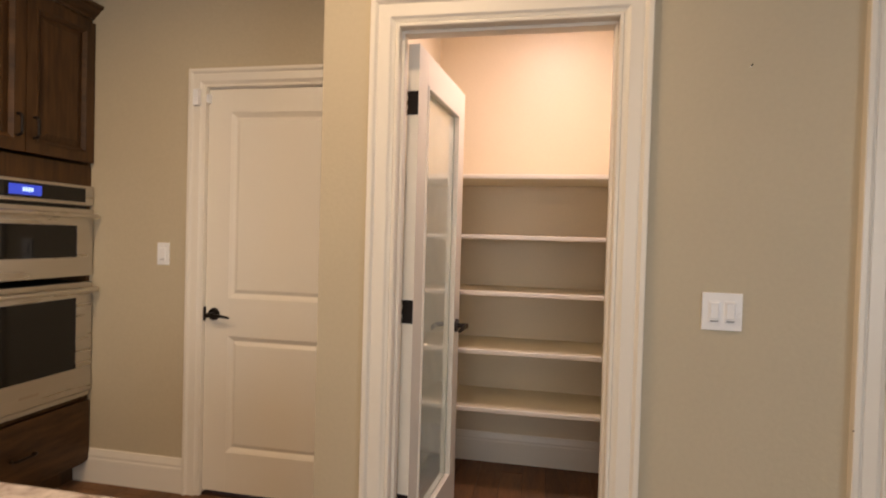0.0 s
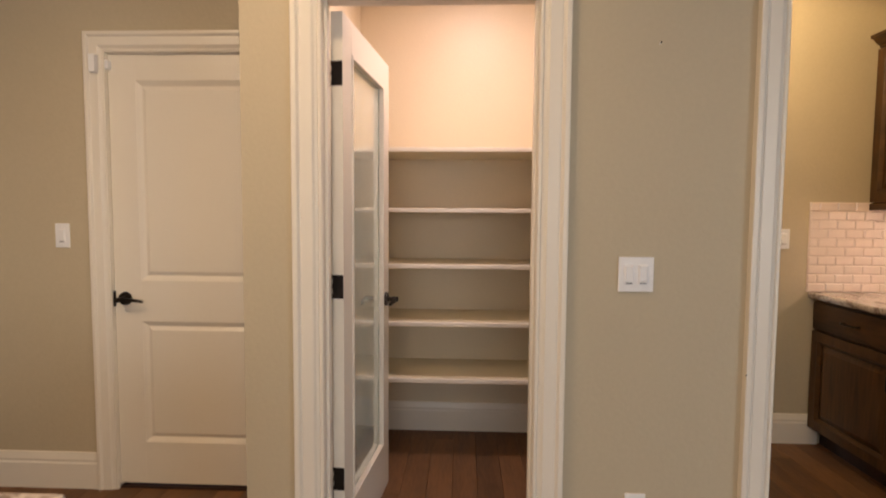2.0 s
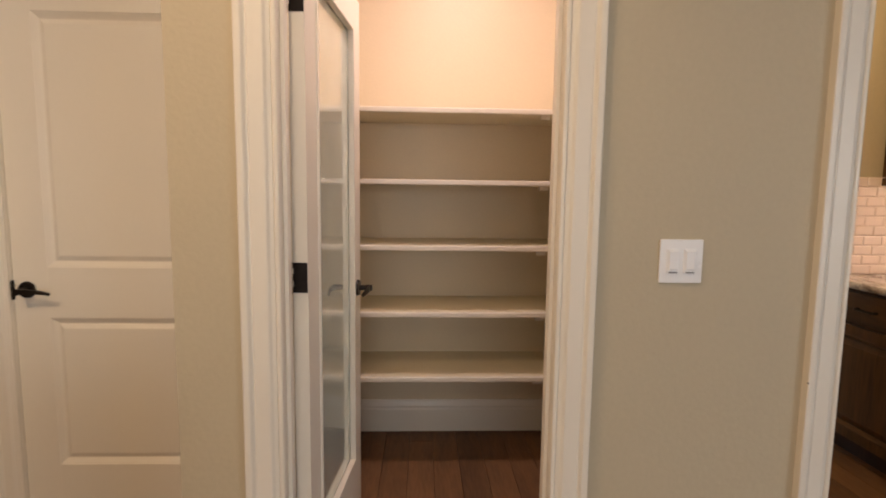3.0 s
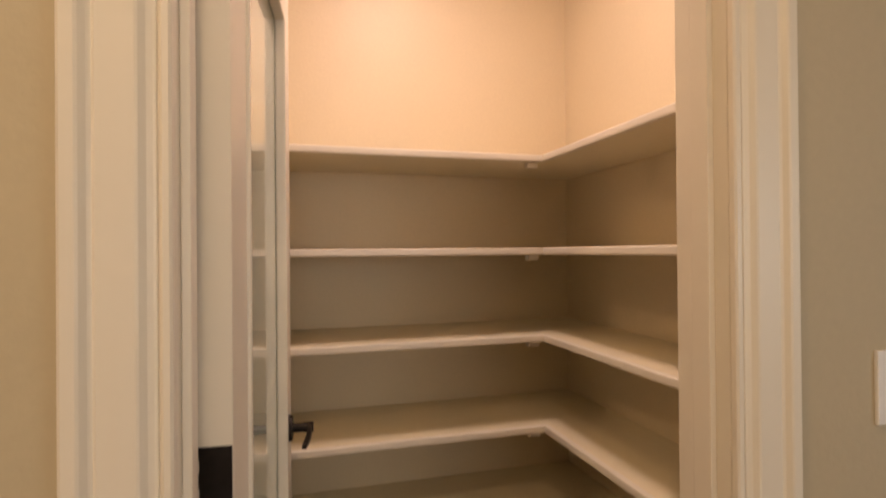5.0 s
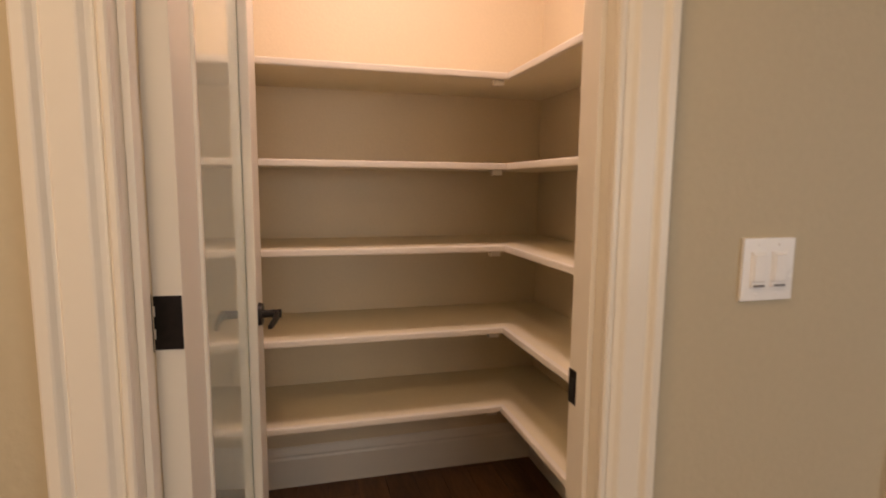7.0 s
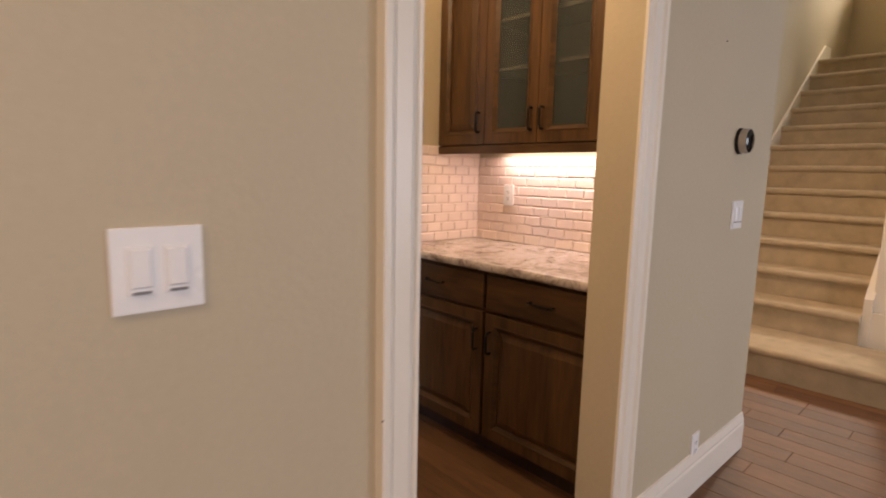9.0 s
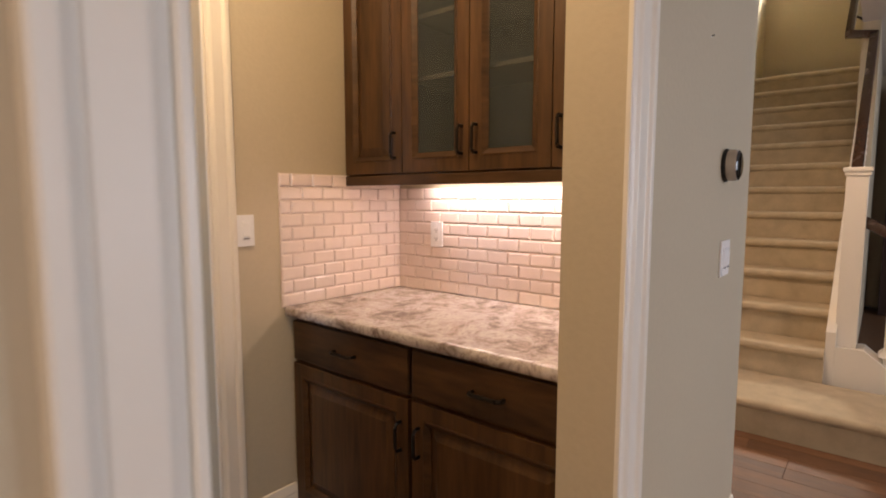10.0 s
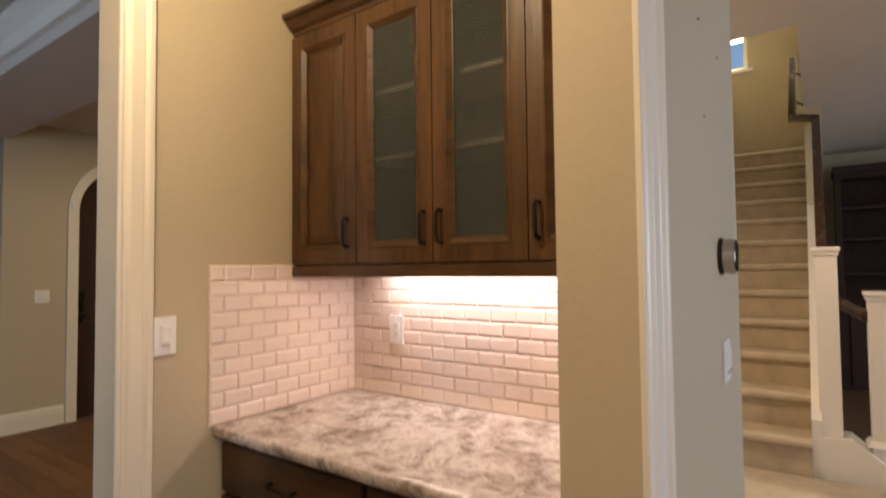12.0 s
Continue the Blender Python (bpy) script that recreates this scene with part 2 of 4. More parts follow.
def baseboard(p, q, normal, material=None):
    """Tall moulded skirting from p to q on the floor; normal points into the room."""
    bm = bmesh.new()
    ends = [[bm.verts.new((x + normal[0] * o, y + normal[1] * o, z)) for o, z in SKIRT] for x, y in (p, q)]
    for i in range(len(SKIRT)):
        j = (i + 1) % len(SKIRT)
        bm.faces.new((ends[0][i], ends[0][j], ends[1][j], ends[1][i]))
    bm.faces.new(ends[0])
    bm.faces.new(ends[1][::-1])
    return tagged(part("baseboard", bm, material or TRIM), "tall white moulded baseboard along the wall", "baseboard", "", "structure")


# ---- the large structure ----
CEIL = 2.78
T = 0.131
TP = 0.106                               # front wall of the pantry
PL, PR, PH = -0.002, 0.718, 2.083         # pantry opening
HL, HR, HH = 1.511, 2.35, 2.42           # opening to the butler's passage
Y1, X2 = 1.41, 3.165                     # far wall and cabinet wall of the passage
PB, PX = 1.49, 1.28                      # pantry back and right wall
DL, DR, DH = 1.515, 2.218, 2.45          # opening to the dining room
WE = 3.59                                # end of the thermostat wall
YB = 0.685                               # wall of the garage door

solid("floor", [(-2.75, 12.5, -6.1, 8.6, -0.12, -0.014)], SUBFLOOR, "dark joint bed under the hardwood floor")
solid("wall_pantry_front", [(-0.28, PL - 0.021, 0, TP, 0, CEIL), (PL - 0.021, PR + 0.021, 0, TP, PH + 0.021, CEIL), (PR + 0.021, HL, 0, TP, 0, CEIL), (HL, HR, 0, T, HH, CEIL), (HR, WE, 0, T, 0, CEIL)], PAINT, "tan painted plaster wall with two openings")
solid("wall_pantry_left", [(-0.28, -0.165, TP, PB, 0, CEIL)], PAINT, "tan painted wall beside the pantry")
solid("wall_pantry_right", [(PX, PX + 0.118, TP, PB, 0, CEIL)], PAINT, "tan painted wall between pantry and passage")
# thin skin in the lightened tan paint, bounced light put into its colour
solid("pantry_lining", [(-0.165, PX, PB - 0.004, PB, 0, CEIL), (PX - 0.004, PX, TP, PB - 0.004, 0, CEIL), (-0.165, -0.161, TP, PB - 0.004, 0, CEIL), (-0.161, PL - 0.021, TP, TP + 0.004, 0, CEIL), (PR + 0.021, PX - 0.004, TP, TP + 0.004, 0, CEIL), (PL - 0.021, PR + 0.021, TP, TP + 0.004, PH + 0.021, CEIL)], PANTRY_LIT_PAINT, "tan painted inner wall faces of the pantry, lightened for bounced light")
solid("wall_dining", [(-1.1, PX + 0.118, PB, PB + T, 0, 3.2), (PX + 0.118, DL, Y1, Y1 + T, 0, 3.2), (DL, DR, Y1, Y1 + T, DH, 3.2), (DR, WE + 0.8, Y1, Y1 + T, 0, 3.2)], PAINT, "tan painted wall with an opening to the dining room")
solid("wall_cabinets", [(X2, X2 + 0.12, T, Y1, 0, CEIL)], PAINT, "tan painted wall behind the cabinets")
solid("wall_stair_side", [(WE - 0.12, WE, T, 0.95, 0, CEIL), (WE, 9.6, 0.95, 1.07, 0, 5.4)], PAINT, "tan painted wall beside the stairs")
solid("wall_garage_door", [(-2.62, -1.21, YB, YB + T, 0, CEIL), (-1.21, -0.40, YB, YB + T, 2.103, CEIL), (-0.40, -0.28, YB, YB + T, 0, CEIL)], PAINT, "tan painted wall with a closed white door")
solid("wall_kitchen_west", [(-2.75, -2.62, -6.0, YB + T, 0, CEIL)], PAINT, "tan painted kitchen wall")
solid("wall_south", [(-2.75, -0.8, -6.12, -6.0, 0, CEIL), (-0.8, 2.0, -6.12, -6.0, 0, 0.8), (-0.8, 2.0, -6.12, -6.0, 2.3, CEIL), (2.0, 4.2, -6.12, -6.0, 0, CEIL), (4.2, 7.8, -6.12, -6.0, 0, 0.5), (4.2, 7.8, -6.12, -6.0, 2.5, CEIL), (7.8, 9.72, -6.12, -6.0, 0, CEIL)], PAINT, "tan painted wall with two windows")
solid("wall_east", [(9.6, 9.72, -6.0, -0.17, 0, 5.4), (9.6, 9.72, -0.17, 0.45, 0, 5.4), (9.6, 9.72, 0.45, 0.95, 0, 4.05), (9.6, 9.72, 0.45, 0.95, 4.95, 5.4)], PAINT, "tan painted wall behind the stairs")
solid("ceiling", [(-2.75, 5.1, -6.0, T, CEIL, CEIL + 0.12), (5.1, 9.6, -6.0, -0.17, CEIL, CEIL + 0.3), (-2.75, 3.6, T, Y1 + 0.0, CEIL, CEIL + 0.12), (3.6, 5.1, T, 0.95, CEIL, CEIL + 0.3)], CEILING, "pale painted flat ceiling")
solid("ceiling_stairwell", [(5.0, 9.72, -0.3, 1.07, 5.4, 5.5)], CEILING, "pale ceiling high over the stairs")
solid("wall_stair_upper", [(6.75, 9.6, -0.29, -0.17, CEIL + 0.3, 5.4), (4.98, 5.1, -0.29, 0.95, CEIL + 0.3, 5.4), (5.1, 6.75, -0.29, -0.17, CEIL + 0.3, 5.4), (7.0, 9.6, -0.29, -0.17, 0, CEIL)], PAINT, "tan wall beside the upper flight")
# dining room and foyer
solid("wall_dining_far", [(-1.1, 3.08, 5.95, 6.07, 1.13, 3.2)], DARKPAINT, "dark taupe upper wall of the dining room")
solid("wall_dining_west", [(-1.1, -0.98, PB + T, 2.0, 0, 3.2), (-1.1, -0.98, 3.0, 5.95, 0, 3.2), (-1.1, -0.98, 2.0, 3.0, 0, 0.7), (-1.1, -0.98, 2.0, 3.0, 2.4, 3.2)], DARKPAINT, "dark taupe dining wall with a window")
ARCX, ARCZ, ARCR = 4.14, 2.02, 0.47
bm = bmesh.new()
box(bm, 3.08, ARCX - ARCR, 5.65, 5.80, 0, 3.2)
box(bm, ARCX + ARCR, 6.2, 5.65, 5.80, 0, 3.2)
steps = [(ARCX - ARCR * math.cos(a), ARCZ + ARCR * math.sin(a)) for a in [math.pi * i / 24 for i in range(25)]]
for (xa, za), (xb, zb) in zip(steps, steps[1:]):
    prism(bm, ((xa, 5.65, za), (xb, 5.65, zb), (xb, 5.65, 3.2), (xa, 5.65, 3.2)), (0, 0.15, 0))
bmesh.ops.remove_doubles(bm, verts=bm.verts, dist=0.0005)
tagged(part("wall_foyer", bm, PAINT), "tan painted foyer wall with an arched doorway", "wall", "", "structure")
solid("wall_foyer_return", [(3.08, 3.2, 5.80, 6.07, 0, 3.2), (6.2, 6.32, Y1 + T, 5.8, 0, 3.2), (WE + 0.8, 6.3, Y1, Y1 + T, 0, 3.2)], PAINT, "tan painted return wall of the foyer")
solid("ceiling_foyer", [(3.12, 6.3, Y1 + T, 5.8, 2.80, 2.92)], CEILING, "pale ceiling of the foyer")
solid("ceiling_dining", [(-1.1, 0.3, Y1 + T, 5.95, 2.63, 2.95), (2.57, 3.12, Y1 + T, 5.95, 2.63, 2.95), (0.3, 2.57, Y1 + T, 2.15, 2.63, 2.95), (0.3, 2.57, 5.35, 5.95, 2.63, 2.95), (-1.1, 3.12, Y1 + T, 5.95, 2.95, 3.05)], CEILING, "pale tray ceiling of the dining room")
TRAY = ((0, 0), (0.03, 0), (0.036, 0.03), (0.02, 0.05), (0.03, 0.09), (0.06, 0.13), (0.085, 0.15), (0.09, 0.18), (0.06, 0.19), (0, 0.19))
for nm, a, b, nrm in (("tray_crown", (2.57, 2.15), (2.57, 5.35), (-1, 0)), ("tray_crown", (0.3, 5.35), (2.57, 5.35), (0, -1)), ("tray_crown", (0.3, 2.15), (0.3, 5.35), (1, 0))):
    bm = bmesh.new()
    ends = [[bm.verts.new((x + nrm[0] * (o + 0.002), y + nrm[1] * (o + 0.002), 2.70 + z)) for o, z in TRAY] for x, y in (a, b)]
    for i in range(len(TRAY)):
        j = (i + 1) % len(TRAY)
        bm.faces.new((ends[0][i], ends[0][j], ends[1][j], ends[1][i]))
    bm.faces.new(ends[0])
    bm.faces.new(ends[1][::-1])
    tagged(part(nm, bm, TRIM), "white crown moulding round the tray ceiling", "crown moulding", "", "structure")
# wainscot
wains = thing("wainscot", (1.0, 5.95, 0), "white panelled wainscot under a chair rail", "wainscot", kind="structure")
bm = bmesh.new()
box(bm, -0.98, 3.08, 5.95, 6.07, 0, 1.13)
part("backing", bm, TRIM, wains)
bm = bmesh.new()
box(bm, -0.98, 3.08, 5.915, 5.95, 1.08, 1.13, 0.008)
part("chair_rail", bm, TRIM, wains)
bm = bmesh.new()
box(bm, -0.98, 3.08, 5.93, 5.95, 0, 0.2, 0.005)
part("bottom_rail", bm, TRIM, wains)
bm = bmesh.new()
box(bm, -0.98, 3.08, 5.93, 5.95, 0.97, 1.08, 0.005)
part("top_rail", bm, TRIM, wains)
for sx in (0.1, 1.15, 2.2, 3.03):
    bm = bmesh.new()
    box(bm, sx - 0.05, sx + 0.05, 5.93, 5.95, 0.2, 0.97, 0.005)
    part("stile", bm, TRIM, wains)

south = lambda x, out, z: (x, -out, z)
casing("trim_pantry", "white moulded casing round the pantry doorway", south, PL, PR, PH, 0.1)
casing("trim_passage", "white moulded casing round the tall passage opening", south, HL, HR, HH, 0.1)
casing("trim_dining", "white moulded casing round the dining opening", lambda x, out, z: (x, Y1 - out, z), DL, DR, DH, 0.094)
casing("trim_garage", "white moulded casing round the closed panel door", lambda x, out, z: (x, YB - out, z), -1.21, -0.40, 2.103, 0.092)
# pantry jambs with their stops
jamb = thing("jamb_pantry", (PL, 0.06, 0), "white painted door jamb with stops", "door jamb", kind="structure")
for nm, b in (("side_jamb", (PL - 0.02, PL, 0.002, TP + 0.003, 0, PH)), ("side_jamb", (PR, PR + 0.02, 0.002, TP + 0.003, 0, PH)), ("head_jamb", (PL - 0.02, PR + 0.02, 0.002, TP + 0.003, PH, PH + 0.02)),
              ("stop", (PL, PL + 0.011, 0.028, 0.064, 0, PH - 0.011)), ("stop", (PR - 0.011, PR, 0.028, 0.064, 0, PH - 0.011)), ("stop", (PL, PR, 0.028, 0.064, PH - 0.011, PH))):
    bm = bmesh.new()
    box(bm, *b, 0.002)
    part(nm, bm, TRIM, jamb)
bm = bmesh.new()
box(bm, PR - 0.003, PR, 0.072, 0.1065, 0.900, 0.966, 0.001)
strike = part("strike_plate", bm, BRONZE, jamb, "dark bronze strike plate")
bm = bmesh.new()
box(bm, PR - 0.0045, PR - 0.003, 0.082, 0.097, 0.917, 0.950)
part("bolt_hole", bm, BLACK, strike)
bm = bmesh.new()
box(bm, PL - 0.14, PR + 0.08, TP + 0.004, TP + 0.02, PH + 0.02, PH + 0.1, 0.004)
tagged(part("trim_pantry_inside", bm, TRIM), "white casing on the inner face of the pantry doorway", "door trim", "", "structure")
for a, b, nrm in (((-2.0, YB), (-1.302, YB), (0, -1)), ((-0.28, 0), (-0.09, 0), (0, -1)), ((PR + 0.1, 0), (HL - 0.1, 0), (0, -1)), ((HR + 0.1, 0), (WE, 0), (0, -1)), ((WE, 0), (WE, 0.95), (1, 0)),
                  ((-0.161, PB - 0.004), (PX - 0.004, PB - 0.004), (0, -1)), ((PX - 0.004, TP + 0.01), (PX - 0.004, PB), (-1, 0)), ((DR + 0.094, Y1), (2.60, Y1), (0, -1)), ((3.08, 5.65), (ARCX - ARCR - 0.1, 5.65), (0, -1)),
                  ((PX + 0.118, TP), (PX + 0.118, Y1), (1, 0))):
    baseboard(a, b, nrm)


# ---- wall plates and small fixtures ----
def switch_plate(name, m, label, gangs=1, kind="rocker", slider=False, h=0.116):
    w = 0.07 if gangs == 1 else 0.116
    root = thing(name, m.translation, label, "light switch" if kind == "rocker" else "power outlet")
    bm = bmesh.new()
    box(bm, -w / 2, w / 2, -0.007, 0, -h / 2, h / 2, 0.0025)
    part("cover_plate", bm, PLASTIC, root, m=m)
    for g in range(gangs):
        cx = (g - (gangs - 1) / 2) * 0.046
        bm = bmesh.new()
        if kind == "rocker":
            box(bm, cx - 0.0165, cx + 0.0165, -0.010, -0.006, -0.033, 0.033, 0.0015)
            frustum(bm, cx - 0.014, cx + 0.014, -0.024, 0.030, -0.0095, -0.0125, 0.003)
        else:
            box(bm, cx - 0.0165, cx + 0.0165, -0.009, -0.006, -0.033, 0.033, 0.0015)
        ins = part("rocker" if kind == "rocker" else "socket_face", bm, PLASTIC, root, m=m)
        bm = bmesh.new()
        if kind == "rocker":
            box(bm, cx - 0.011, cx + 0.011, -0.0135, -0.0095, -0.031, -0.0275)
            part("slot", bm, shader("slot_grey", (0.18, 0.17, 0.17), 0.5), ins, m=m)
        else:
            for zc in (0.018, -0.018):
                for dx in (-0.006, 0.006):
                    box(bm, cx + dx - 0.0012, cx + dx + 0.0012, -0.0096, -0.0085, zc - 0.002, zc + 0.006)
                cyl(bm, (cx, -0.0096, zc - 0.008), (cx, -0.0085, zc - 0.008), 0.0025, seg=10)
            part("slots", bm, BLACK, ins, m=m)
        for zc in (0.046, -0.046):
            bm = bmesh.new()
            cyl(bm, (cx, -0.0082, zc), (cx, -0.006, zc), 0.003, seg=10)
            part("screw", bm, PLASTIC, root, m=m)
    return root


switch_plate("double_switch", pose(1.048, 0, 1.164), "white two-gang rocker switch on the tan wall", 2)
switch_plate("keypad_switch", pose(-1.446, YB, 1.246), "white single wall switch beside the closed door", 1)
switch_plate("butler_switch", pose(2.355, Y1, 1.23), "white single rocker switch beside the backsplash", 1)
switch_plate("hall_switch", pose(3.235, 0, 1.155), "white two-gang rocker switch under the thermostat", 2)
switch_plate("low_outlet", pose(1.068, 0, 0.353), "white power outlet low on the tan wall", 1, "outlet")
switch_plate("corner_outlet", pose(3.02, 0, 0.205), "white power outlet near the baseboard end", 1, "outlet")
switch_plate("backsplash_outlet", pose(X2 - 0.012, 1.158, 1.184, 0, 0, -90), "white power outlet on the tiled backsplash", 1, "outlet")
switch_plate("foyer_switch", pose(3.385, 5.65, 1.205), "white two-gang switch on the foyer wall", 2)

# thermostat
thermo = thing("thermostat", (3.2, 0, 1.452), "round brushed steel thermostat on the tan wall", "thermostat")
for nm, y0, y1, r0, r1, mat, lab in (("back_plate", 0, -0.010, 0.052, 0.052, BLACK, ""), ("ring", -0.010, -0.040, 0.0475, 0.0495, NICKEL, "brushed metal ring"), ("dial_face", -0.040, -0.0455, 0.046, 0.036, BLACKGLASS, "black glass face")):
    bm = bmesh.new()
    cyl(bm, (3.19, y0, 1.452), (3.19, y1, 1.452), r0, r1, seg=48)
    if nm != "dial_face":
        bmesh.ops.bevel(bm, geom=[e for e in bm.edges if e.calc_face_angle(0) > 1.0], offset=0.003, segments=2, affect="EDGES")
    part(nm, bm, mat, thermo, lab, smooth=True)

# picture nails left in the walls
for nx, nz in ((2.915, 2.022), (3.21, 2.022), (2.955, 1.792), (1.106, 1.915)):
    nail = thing("wall_nail", (nx, 0, nz), "small bent picture nail in the tan wall", "nail", "nails in the walls")
    bm = bmesh.new()
    cyl(bm, (nx, 0.004, nz), (nx, -0.006, nz + 0.003), 0.0012, seg=8)
    cyl(bm, (nx, -0.006, nz + 0.003), (nx, -0.0075, nz + 0.0035), 0.003, seg=10)
    part("shank", bm, BRONZE, nail)
    bm = bmesh.new()
    box(bm, nx - 0.003, nx + 0.001, -0.001, 0.001, nz - 0.002, nz + 0.002, 0.0004)
    part("chipped_paint", bm, PLASTIC, nail)

# dent in the passage casing
dent = thing("paint_chip", (HL - 0.098, -0.024, 0.835), "small dark chip in the white casing paint", "paint chip")
bm = bmesh.new()
bmesh.ops.create_icosphere(bm, subdivisions=1, radius=0.0035, matrix=pose(HL - 0.099, -0.0235, 0.835) @ Matrix.Diagonal((1, 0.6, 0.7, 1)))
part("chip", bm, DARKWOOD, dent)

# alarm contact on the garage door
contact = thing("door_sensor", (-1.235, YB, 1.98), "small white alarm contact at the door's top corner", "door sensor")
bm = bmesh.new()
box(bm, -1.262, -1.232, YB - 0.046, YB - 0.019, 2.005, 2.087, 0.003)
part("sensor_body", bm, PLASTIC, contact)
bm = bmesh.new()
box(bm, -1.207, -1.191, YB - 0.012, YB + 0.012, 2.026, 2.068, 0.002)
part("magnet", bm, PLASTIC, contact)


# ---- doors ----
def lever(root, m, flip=1, metal=None):
    """A round rose with a curved lever; local y points away from the door face (negative is out)."""
    metal = metal or BRONZE
    bm = bmesh.new()
    cyl(bm, (0, 0, 0), (0, -0.010, 0), 0.033, 0.030, seg=28)
    rose = part("rose", bm, metal, root, m=m, smooth=True)
    bm = bmesh.new()
    cyl(bm, (0, -0.010, 0), (0, -0.050, 0), 0.011, seg=16)
    cyl(bm, (0, -0.036, 0), (0, -0.060, 0), 0.0125, seg=16)
    rows = []
    for u, out, drop, high in ((-0.010, 0.050, 0.0, 0.010), (0.030, 0.053, 0.001, 0.0095), (0.070, 0.053, -0.001, 0.0075), (0.100, 0.049, -0.006, 0.0055), (0.112, 0.046, -0.010, 0.004)):
        rows.append([bm.verts.new((u * flip, y, drop + z)) for y, z in ((-out - 0.005, -high), (-out - 0.005, high), (-out + 0.005, high), (-out + 0.005, -high))])
    for ra, rb in zip(rows, rows[1:]):
        for k in range(4):
            bm.faces.new((ra[k], ra[(k + 1) % 4], rb[(k + 1) % 4], rb[k]))
    bm.faces.new(rows[0])
    bm.faces.new(rows[-1])
    part("lever", bm, metal, rose, m=m, smooth=True)


gd = thing("door_1", (-0.8, YB, 0), "closed white two-panel interior door with a bronze lever", "door", kind="structure")
dx0, dx1, dz1 = -1.207, -0.403, 2.098
yf, yk = YB + 0.012, YB + 0.05
px0, px1 = -1.078, -0.532
for nm, b in (("stile", (dx0, px0, yf, yk, 0.024, dz1)), ("stile", (px1, dx1, yf, yk, 0.024, dz1)), ("bottom_rail", (px0, px1, yf, yk, 0.024, 0.232)), ("lock_rail", (px0, px1, yf, yk, 0.832, 1.03)), ("top_rail", (px0, px1, yf, yk, 1.978, dz1))):
    bm = bmesh.new()
    box(bm, *b, 0.0012 if nm == "stile" else 0.0)
    part(nm, bm, TRIM, gd)
# each panel: a slope down from the frame, a groove, and the raised flat field
STICK = ((0.0, 0.0), (0.003, 0.003), (0.006, 0.004), (0.022, 0.015), (0.026, 0.0155), (0.042, 0.006), (0.046, 0.005))
for z0, z1 in ((0.232, 0.832), (1.03, 1.978)):
    bm = bmesh.new()
    loops = [[bm.verts.new(p) for p in ((px0 + i, yf + d, z0 + i), (px1 - i, yf + d, z0 + i), (px1 - i, yf + d, z1 - i), (px0 + i, yf + d, z1 - i))] for i, d in STICK]
    for la, lb in zip(loops, loops[1:]):
        for k in range(4):
            bm.faces.new((la[k], la[(k + 1) % 4], lb[(k + 1) % 4], lb[k]))
    bm.faces.new(loops[-1])
    part("panel", bm, TRIM, gd)
bm = bmesh.new()
box(bm, dx0, dx1, YB + 0.005, YB + T, 0.0, 0.011)
part("threshold", bm, DARKWOOD, gd, "dark wooden threshold")
lever(gd, pose(-1.157, yf, 0.943))
bm = bmesh.new()
box(bm, dx0 - 0.006, dx0 + 0.004, yf - 0.012, yf, 0.905, 0.98, 0.002)
part("latch_plate", bm, BRONZE, gd)
# frame inside the garage doorway
fr = thing("jamb_garage", (-1.21, YB, 0), "white door jamb of the closed door", "door jamb", kind="structure")
for nm, b in (("side_jamb", (-1.21, -1.2075, YB, YB + T, 0, 2.103)), ("side_jamb", (-0.4025, -0.40, YB, YB + T, 0, 2.103)), ("head_jamb", (-1.21, -0.40, YB, YB + T, 2.099, 2.103))):
    bm = bmesh.new()
    box(bm, *b)
    part(nm, bm, TRIM, fr)

# pantry door, standing open into the pantry
PW, PHD = 0.700, 2.06
hinge_at = Vector((-0.001, 0.112, 0.008))
DM = pose(hinge_at.x, hinge_at.y, hinge_at.z, 0, 0, 84.8)
pd = thing("door_2", hinge_at, "open white pantry door with one tall clear glass pane", "door", kind="structure")
# in its own frame the leaf runs along x, its kitchen face at y = -0.044
stile, rail_t, rail_b = 0.105, 0.12, 0.23
bm = bmesh.new()
for b in ((0, stile, -0.044, 0, 0, PHD), (PW - stile, PW, -0.044, 0, 0, PHD)):
    box(bm, *b, 0.0015)
for b in ((stile, PW - stile, -0.044, 0, 0, rail_b), (stile, PW - stile, -0.044, 0, PHD - rail_t, PHD)):
    box(bm, *b)
part("door_frame", bm, TRIM, pd, m=DM)
gx0, gx1, gz0, gz1 = stile, PW - stile, rail_b, PHD - rail_t
bm = bmesh.new()
box(bm, gx0 - 0.004, gx1 + 0.004, -0.0245, -0.0185, gz0 - 0.004, gz1 + 0.004)
pane = part("pane", bm, DOOR_GLASS, pd, "greenish glass pane", m=DM)
pane.visible_shadow = False
bm = bmesh.new()
for ya, yb in ((-0.049, -0.0252), (-0.0178, 0.006)):
    ins = -1 if ya < -0.02 else 1
    for x0, x1, z0, z1 in ((gx0, gx0 + 0.014, gz0, gz1), (gx1 - 0.014, gx1, gz0, gz1), (gx0 + 0.014, gx1 - 0.014, gz0, gz0 + 0.014), (gx0 + 0.014, gx1 - 0.014, gz1 - 0.014, gz1)):
        box(bm, x0, x1, ya, yb, z0, z1, 0.004)
part("glazing_bead", bm, TRIM, pd, m=DM)
lever(pd, DM @ pose(PW - 0.062, -0.044, 0.942), -1)
lever(pd, DM @ pose(PW - 0.062, 0, 0.942, 0, 0, 180), 1)
